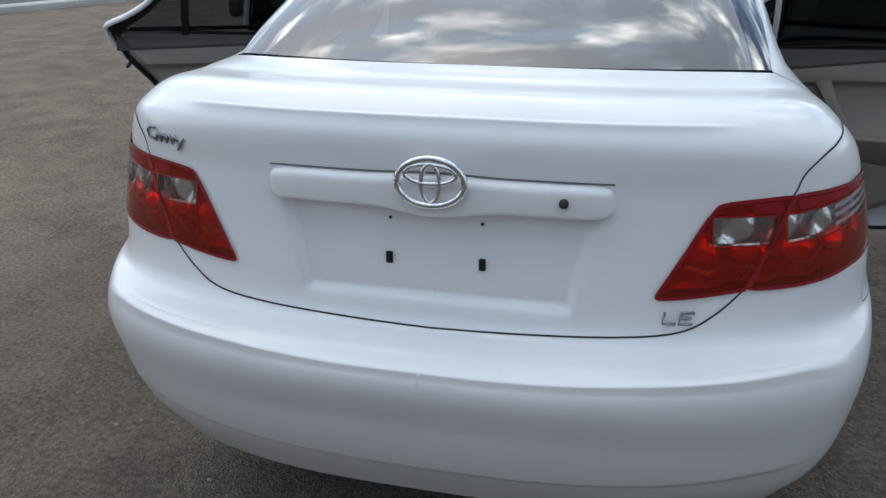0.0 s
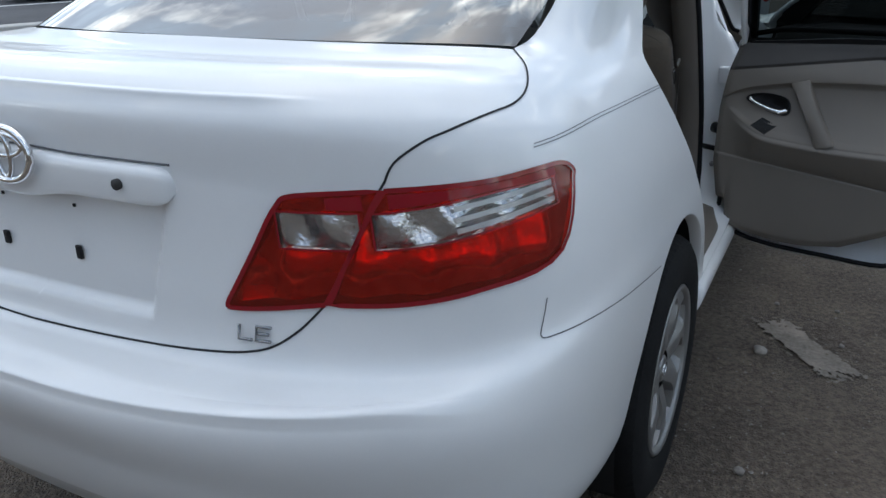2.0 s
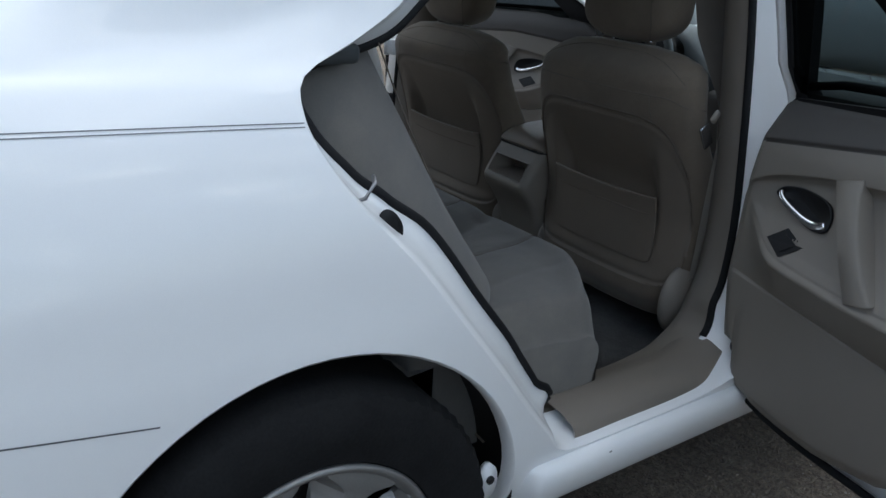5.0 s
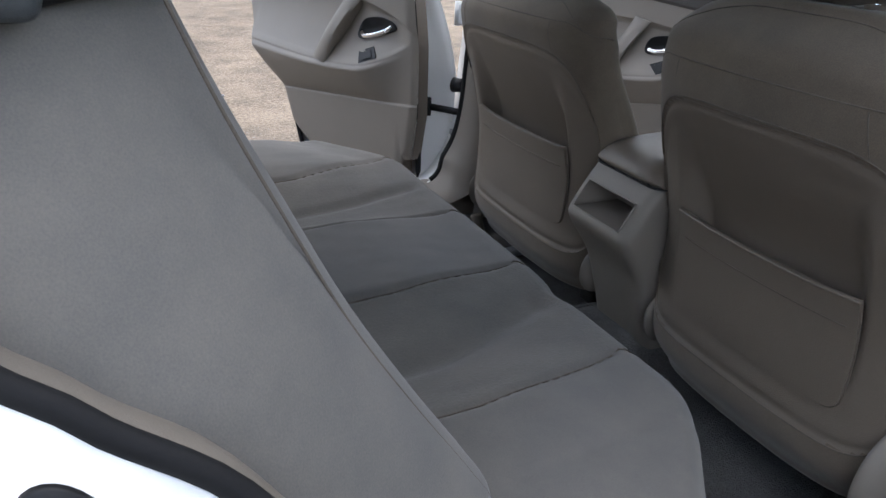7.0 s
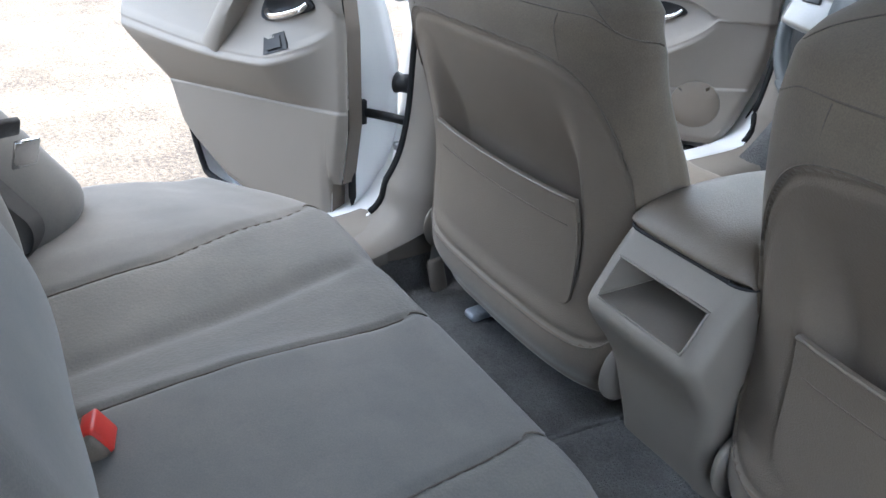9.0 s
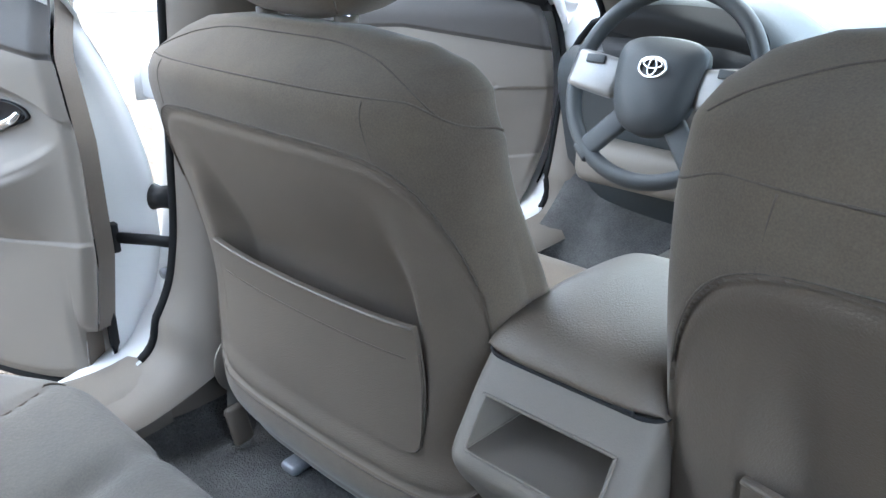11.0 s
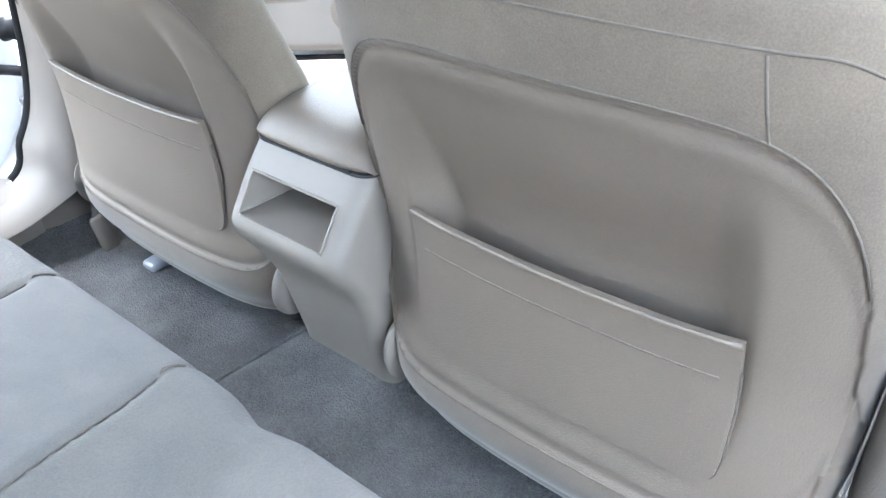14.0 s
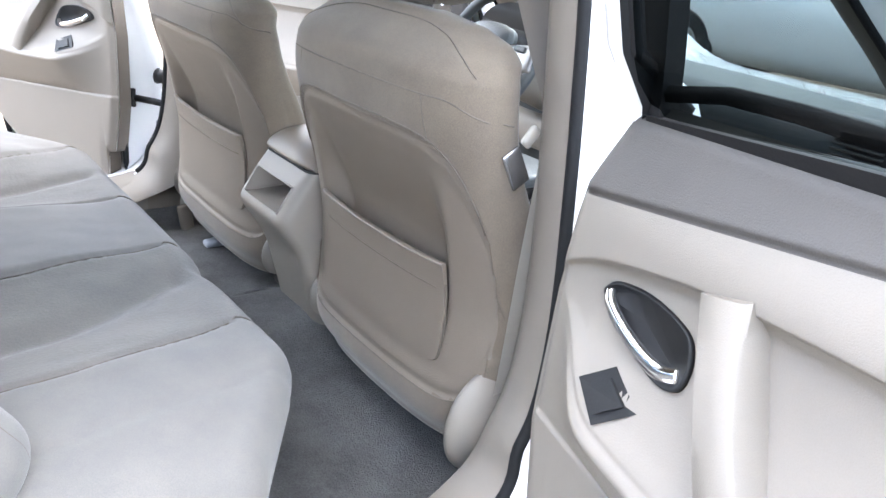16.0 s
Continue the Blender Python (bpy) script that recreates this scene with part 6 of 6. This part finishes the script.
# ---- ground and surroundings ----
def ground_material():
    m = bpy.data.materials.new("gravelly_ground")
    m.use_nodes = True
    n, l = m.node_tree.nodes, m.node_tree.links
    b = n["Principled BSDF"]
    b.inputs["Roughness"].default_value = 0.95
    tc = n.new("ShaderNodeTexCoord")
    def noise_tex(scale, detail, rough=0.6):
        t = n.new("ShaderNodeTexNoise")
        t.inputs["Scale"].default_value, t.inputs["Detail"].default_value, t.inputs["Roughness"].default_value = scale, detail, rough
        l.new(tc.outputs["Object"], t.inputs["Vector"])
        return t
    big, mid, small = noise_tex(0.35, 4), noise_tex(2.6, 6, 0.7), noise_tex(55, 4, 0.7)
    vor = n.new("ShaderNodeTexVoronoi")
    vor.inputs["Scale"].default_value = 150
    l.new(tc.outputs["Object"], vor.inputs["Vector"])
    ramp = n.new("ShaderNodeValToRGB")
    ramp.color_ramp.elements[0].position, ramp.color_ramp.elements[1].position = 0.40, 0.62
    ramp.color_ramp.elements[0].color, ramp.color_ramp.elements[1].color = (0.075, 0.059, 0.046, 1), (0.225, 0.181, 0.139, 1)
    mixn = n.new("ShaderNodeMath")
    mixn.operation = "MULTIPLY_ADD"
    mixn.inputs[1].default_value = 0.42
    half = n.new("ShaderNodeMath")
    half.operation = "MULTIPLY_ADD"
    half.inputs[1].default_value, half.inputs[2].default_value = 0.58, 0.0
    l.new(small.outputs["Fac"], half.inputs[0])
    l.new(mid.outputs["Fac"], mixn.inputs[0])
    l.new(half.outputs[0], mixn.inputs[2])
    l.new(mixn.outputs[0], ramp.inputs["Fac"])
    mx = n.new("ShaderNodeMix")
    mx.data_type, mx.blend_type = "RGBA", "MULTIPLY"
    mx.inputs["Factor"].default_value = 0.55
    bigramp = n.new("ShaderNodeValToRGB")
    bigramp.color_ramp.elements[0].position, bigramp.color_ramp.elements[1].position = 0.35, 0.65
    bigramp.color_ramp.elements[0].color = (0.55, 0.52, 0.5, 1)
    l.new(big.outputs["Fac"], bigramp.inputs["Fac"])
    l.new(ramp.outputs["Color"], mx.inputs["A"])
    l.new(bigramp.outputs["Color"], mx.inputs["B"])
    # paler and warmer away from the parking bay, towards negative x, ragged edge
    xyz, edge, pale = n.new("ShaderNodeSeparateXYZ"), n.new("ShaderNodeMapRange"), n.new("ShaderNodeMix")
    wob = n.new("ShaderNodeMath")
    wob.operation, wob.inputs[1].default_value = "MULTIPLY_ADD", 1.6
    l.new(tc.outputs["Object"], xyz.inputs["Vector"])
    l.new(mid.outputs["Fac"], wob.inputs[0])
    l.new(xyz.outputs["X"], wob.inputs[2])
    edge.inputs["From Min"].default_value, edge.inputs["From Max"].default_value = -0.4, -2.4
    l.new(wob.outputs[0], edge.inputs["Value"])
    pale.data_type, pale.blend_type = "RGBA", "MULTIPLY"
    pale.inputs["B"].default_value = (1.75, 1.68, 1.55, 1)
    l.new(edge.outputs["Result"], pale.inputs["Factor"])
    l.new(mx.outputs["Result"], pale.inputs["A"])
    l.new(pale.outputs["Result"], b.inputs["Base Color"])
    bp = n.new("ShaderNodeBump")
    bp.inputs["Strength"].default_value, bp.inputs["Distance"].default_value = 0.8, 0.014
    addh = n.new("ShaderNodeMath")
    addh.operation = "ADD"
    l.new(small.outputs["Fac"], addh.inputs[0])
    l.new(vor.outputs["Distance"], addh.inputs[1])
    l.new(addh.outputs[0], bp.inputs["Height"])
    l.new(bp.outputs["Normal"], b.inputs["Normal"])
    return m


GROUND = ground_material()
ASPHALT = material("asphalt", (0.085, 0.085, 0.09), 0.9, vary=0.25, scale=0.6, fine=60, bump=0.6)
CONCRETE = material("concrete", (0.42, 0.41, 0.39), 0.85, vary=0.15, scale=2, fine=80, bump=0.4)
LINEPAINT = material("worn_road_paint", (0.62, 0.62, 0.60), 0.8, vary=0.2, scale=3, fine=60, bump=0.2)


def ground_z(x, y):
    d = math.hypot(x - 0.3, y - 1.5)
    if d > 14:
        return 0.0
    f = (1 - step(9, 14, d))
    return f * (0.010 * noise.noise(Vector((x * 0.9, y * 0.9, 3))) + 0.004 * noise.noise(Vector((x * 5, y * 5, 7))))


gx = np.r_[-600, -200, -80, -40, -22, np.linspace(-14, 14, 113), 22, 40, 80, 200, 600]
verts = [(x, y + 1.5, ground_z(x, y + 1.5) - 0.004) for y in gx for x in gx]
ng = len(gx)
gm = mesh(verts, [(j * ng + i, j * ng + i + 1, (j + 1) * ng + i + 1, (j + 1) * ng + i) for j in range(ng - 1) for i in range(ng - 1)])
gm.materials.append(GROUND)
ground = tagged(new("ground", gm), "brown gravelly compacted ground round the car", "ground", kind="structure")

# the road runs past on the left; across and along it
RO, RD = Vector((-10.25, 9.4, 0)), Vector((0.42, 1.0, 0)).normalized()
RN = Vector((-RD.y, RD.x, 0))


def strip(name, a, b, z0, z1, mat, label, cat, length=160):
    bm = box((b - a, length, z1 - z0), ((a + b) / 2, 0, (z0 + z1) / 2), 0.02, 2)
    bmesh.ops.rotate(bm, verts=bm.verts, cent=(0, 0, 0), matrix=Matrix.Rotation(math.atan2(-RN.y, -RN.x), 3, "Z"))
    bmesh.ops.translate(bm, verts=bm.verts, vec=RO)
    me = bpy.data.meshes.new(name)
    bm.to_mesh(me)
    bm.free()
    me.materials.append(mat)
    return tagged(new(name, me), label, cat, kind="structure")


strip("kerb", -0.45, 0.0, -0.1, 0.11, CONCRETE, "pale concrete kerb beside the road", "kerb")
strip("road", -14.0, -0.45, -0.2, 0.012, ASPHALT, "grey asphalt road beyond the kerb", "road")
strip("road_line", -6.6, -6.35, -0.1, 0.018, LINEPAINT, "worn white line along the road", "road marking")
strip("road_edge_line", -10.6, -10.4, -0.1, 0.018, LINEPAINT, "worn white line along the road", "road marking")
strip("far_kerb", -14.4, -14.0, -0.1, 0.13, CONCRETE, "far concrete kerb", "kerb")

# unseen plain wall added behind; it blocks low sky light from the bumper
me = bpy.data.meshes.new("unseen_wall_south")
bm = box((26, 0.25, 3.2), (2, -6.5, 1.5), 0.02, 2)
bm.to_mesh(me)
bm.free()
me.materials.append(material("unseen_wall_brown", (0.20, 0.17, 0.14), 0.9, vary=0.2, scale=1.2, fine=60, bump=0.5))
tagged(new("unseen_wall_south", me), "unseen plain brown wall added behind to block low sky light", "wall", kind="structure")

# pale worn concrete strip in the ground beside the car
bm = bmesh.new()
bmesh.ops.create_grid(bm, x_segments=24, y_segments=70, size=0.5)
bmesh.ops.delete(bm, geom=[f for f in bm.faces if noise.noise(Vector((f.calc_center_median().x * 9, f.calc_center_median().y * 22, 5))) * 0.25 + 0.5 < max(abs(f.calc_center_median().x), abs(f.calc_center_median().y)) * 1.25], context="FACES")
for v in bm.verts:
    v.co = Vector((v.co.x * 0.16, v.co.y * 0.50, 0))
bmesh.ops.rotate(bm, verts=bm.verts, cent=(0, 0, 0), matrix=Matrix.Rotation(radians(40), 3, "Z"))
for v in bm.verts:
    x, y = v.co.x + 1.16, v.co.y + 2.04
    v.co = Vector((x, y, ground_z(x, y) + 0.0006 + 0.001 * noise.noise(Vector((x * 40, y * 40, 0)))))
me = bpy.data.meshes.new("ground_patch")
bm.to_mesh(me)
bm.free()
me.materials.append(material("worn_concrete", (0.205, 0.176, 0.146), 0.95, vary=0.4, scale=9, fine=90, bump=0.5))
tagged(new("ground_patch", me), "pale worn concrete strip sunk into the ground", "concrete strip")


def stone(x, y, r, seed):
    bm = bmesh.new()
    bmesh.ops.create_icosphere(bm, subdivisions=2, radius=r)
    for v in bm.verts:
        v.co *= 1 + 0.35 * noise.noise(v.co * (1.2 / r) + Vector((seed, 0, 0)))
        v.co.z *= 0.6
        v.co += Vector((x, y, ground_z(x, y) + r * 0.25))
    for f in bm.faces:
        f.smooth = True
    me = bpy.data.meshes.new("stone")
    bm.to_mesh(me)
    bm.free()
    me.materials.append(STONE)
    return tagged(new("stone", me), "small grey stone lying on the ground", "stone", "stones")


STONE = material("stone", (0.22, 0.2, 0.18), 0.9, vary=0.3, scale=20, fine=90, bump=0.6, per=0.3)
random.seed(4)
for k in range(26):
    stone(random.uniform(0.98, 2.3), random.uniform(0.6, 3.4), random.uniform(0.006, 0.018), k * 3.1)
for k in range(14):
    stone(random.uniform(-3.0, -1.0), random.uniform(-0.5, 3.0), random.uniform(0.006, 0.016), 90 + k * 3.1)
stone(1.03, 1.95, 0.024, 7.0)

# loose grit strewn over the ground beside the car
random.seed(11)
gv, gf = [], []
for k in range(5200):
    x, y = (random.uniform(0.85, 2.6), random.uniform(-0.8, 3.6)) if k % 2 else (random.uniform(-3.4, -0.4), random.uniform(-1.2, 3.4))
    r = random.uniform(0.0015, 0.0045) * (2.0 if k % 23 == 0 else 1.0)
    z, b = ground_z(x, y), len(gv)
    gv += [(x + r * random.uniform(0.6, 1.2) * dx, y + r * random.uniform(0.6, 1.2) * dy, z + r * dz) for dx, dy, dz in ((1, 0, 0.1), (0, 1, 0.1), (-1, 0, 0.1), (0, -1, 0.1), (0, 0, 0.8))]
    gf += [(b + i, b + (i + 1) % 4, b + 4) for i in range(4)]
gm = mesh(gv, gf, False)
gm.materials.append(STONE)
tagged(new("grit", gm), "loose small grit strewn over the ground", "grit", kind="stuff")


# ---- parked vehicles and buildings across the way ----
def vehicle(name, label, colour, at, turn, length, width, height, hood, cabin, tall, pickup=False):
    """A vehicle seen from afar, with lofted body, windows, wheels and lamps. It faces +x before it is turned."""
    root = thing(name, label, "car", at=at)
    root.rotation_euler = (0, 0, radians(turn))
    paint = material(name + "_paint", colour, 0.35, coat=0.4, vary=0.05, bump=0)
    L, W = length / 2, width / 2
    belt = height * 0.56
    rings = []
    for x in np.linspace(-L, L, 23):
        e = (1 - abs(x / L) ** 8) ** 0.5 if abs(x) < L else 0.35
        e = max(e, 0.55)
        top = belt * (0.93 if x > L - hood else 1.0) - (0.12 if x > L - 0.25 else 0)
        if pickup and x < -0.2:
            top = belt * 0.98
        rings.append([(x, W * e * c, z) for c, z in ((-0.88, 0.28), (-1.0, 0.45), (-1.0, belt * 0.8), (-0.94, top), (0, top + 0.03), (0.94, top), (1.0, belt * 0.8), (1.0, 0.45), (0.88, 0.28))])
    part("body", fixed(loft(rings)), paint, root)
    c0, c1 = cabin
    cab = []
    for t, w, a, b in ((belt - 0.02, 0.93, c0, c1), (belt + (height - belt) * 0.5, 0.88, c0 + 0.10, c1 - tall * 0.5), (height - 0.04, 0.80, c0 + 0.2, c1 - tall), (height, 0.6, c0 + 0.3, c1 - tall - 0.15)):
        cab.append([(a, -W * w, t), (b, -W * w, t), (b, W * w, t), (a, W * w, t)])
    part("cabin", fixed(loft(cab), None, 25), paint, root)
    zs, ze = belt + 0.05, height - 0.12
    n = 1 if pickup else 3
    for s in (1, -1):
        for k in range(n):
            a, b = c0 + 0.16 + (c1 - c0 - 0.16 - tall * 0.55) * k / n, c0 + 0.10 + (c1 - c0 - 0.16 - tall * 0.55) * (k + 1) / n
            part("side_window", fixed(loft([[(a, s * W * 0.925, zs), (b + (0.25 if k == n - 1 else 0), s * W * 0.925, zs), (b - (0.1 if k == n - 1 else 0), s * W * 0.835, ze), (a + 0.08, s * W * 0.835, ze)], [(a, s * W * 0.935, zs), (b + (0.25 if k == n - 1 else 0), s * W * 0.935, zs), (b - (0.1 if k == n - 1 else 0), s * W * 0.845, ze), (a + 0.08, s * W * 0.845, ze)]]), None, 30), BLACK, root)
        for x in (L * 0.60, -L * 0.60):
            tyre = part("wheel", fixed(loft([[(x + r * math.cos(t), s * (W - 0.2 + d), 0.35 + r * math.sin(t)) for t in np.linspace(0, 2 * math.pi, 29)[:-1]] for r, d in ((0.30, 0.0), (0.345, 0.02), (0.345, 0.19), (0.30, 0.215), (0.22, 0.20))]), None, 40), RUBBER, root)
            part("rim", fixed(loft([[(x + r * math.cos(t), s * (W + d), 0.35 + r * math.sin(t)) for t in np.linspace(0, 2 * math.pi, 25)[:-1]] for r, d in ((0.21, 0.0), (0.20, 0.02), (0.06, 0.0))]), None, 40), SILVER, tyre)
        part("headlamp", box((0.06, 0.30, 0.16), (L - 0.06, s * W * 0.66, belt * 0.72), 0.03), CHROME, root)
        part("tail_light", box((0.06, 0.14, 0.26), (-L + 0.05, s * W * 0.82, belt * 0.76), 0.03), RED, root)
    part("windshield", fixed(loft([[(c1 - 0.03, -W * 0.8, belt + 0.04), (c1 - 0.03, W * 0.8, belt + 0.04), (c1 - tall + 0.03, W * 0.7, height - 0.09), (c1 - tall + 0.03, -W * 0.7, height - 0.09)], [(c1 + 0.01, -W * 0.8, belt + 0.05), (c1 + 0.01, W * 0.8, belt + 0.05), (c1 - tall + 0.06, W * 0.7, height - 0.08), (c1 - tall + 0.06, -W * 0.7, height - 0.08)]]), None, 30), BLACK, root)
    part("bumper", box((0.14, width * 0.98, 0.22), (L - 0.02, 0, 0.48), 0.05), DARKTRIM, root)
    part("grille", box((0.05, width * 0.5, 0.16), (L - 0.02, 0, belt * 0.72), 0.02), BLACK, root)
    return root


vehicle("silver_suv", "silver off-road wagon parked beyond the car's nose", (0.55, 0.56, 0.56), (-2.1, 8.9, 0), 188, 4.6, 1.85, 1.75, 1.0, (-2.1, 1.2), 0.5)
vehicle("white_pickup", "white pickup truck parked across the road", (0.75, 0.75, 0.74), RO + RN * -(-19.0) + RD * 12.0, 80, 5.2, 1.9, 1.75, 1.4, (-0.6, 1.2), 0.5, True)
vehicle("white_saloon", "white saloon parked across the road", (0.7, 0.7, 0.69), RO + RN * 16.5 + RD * 21.0, 250, 4.6, 1.8, 1.45, 1.1, (-1.7, 1.2), 0.7)
vehicle("dark_jeep", "dark off-road vehicle with large tyres on the road", (0.02, 0.02, 0.022), RO + RN * 8.0 + RD * 2.1, 75, 4.2, 1.85, 1.85, 1.3, (-1.9, 0.8), 0.2)


# ---- shop building across the road ----
def shop_building(at, turn, bays):
    root = thing("shop_building", "low tan rendered shop building with pillars and dark openings", "building", at=at)
    root.rotation_euler = (0, 0, turn)
    wall_mat = material("tan_render", (0.42, 0.31, 0.21), 0.9, vary=0.15, scale=1.5, fine=40, bump=0.3)
    w = 4.2
    part("wall", box((bays * w, 6.0, 4.2), (0, 3.6, 2.1), 0.03), wall_mat, root)
    part("roof", box((bays * w + 0.8, 7.6, 0.25), (0, 3.0, 4.3), 0.04), CONCRETE, root)
    part("pavement", box((bays * w + 4, 5.0, 0.16), (0, -1.6, 0.06), 0.03), CONCRETE, root)
    for k in range(bays):
        x = (k - (bays - 1) / 2) * w
        part("pillar", box((0.5, 0.5, 4.1), (x - w / 2, -0.2, 2.1), 0.04), wall_mat, root)
        part("door" if k % 2 else "window", box((1.6, 0.1, 2.4 if k % 2 else 1.5), (x + 0.1, 0.58, 1.3 if k % 2 else 1.75), 0.02), BLACK if k % 3 else RED, root)
        part("lintel", box((2.0, 0.16, 0.2), (x + 0.1, 0.56, 2.62), 0.02), CONCRETE, root)


shop_building(RO + RN * 25.0 + RD * 16.0, math.atan2(RD.y, RD.x), 14)
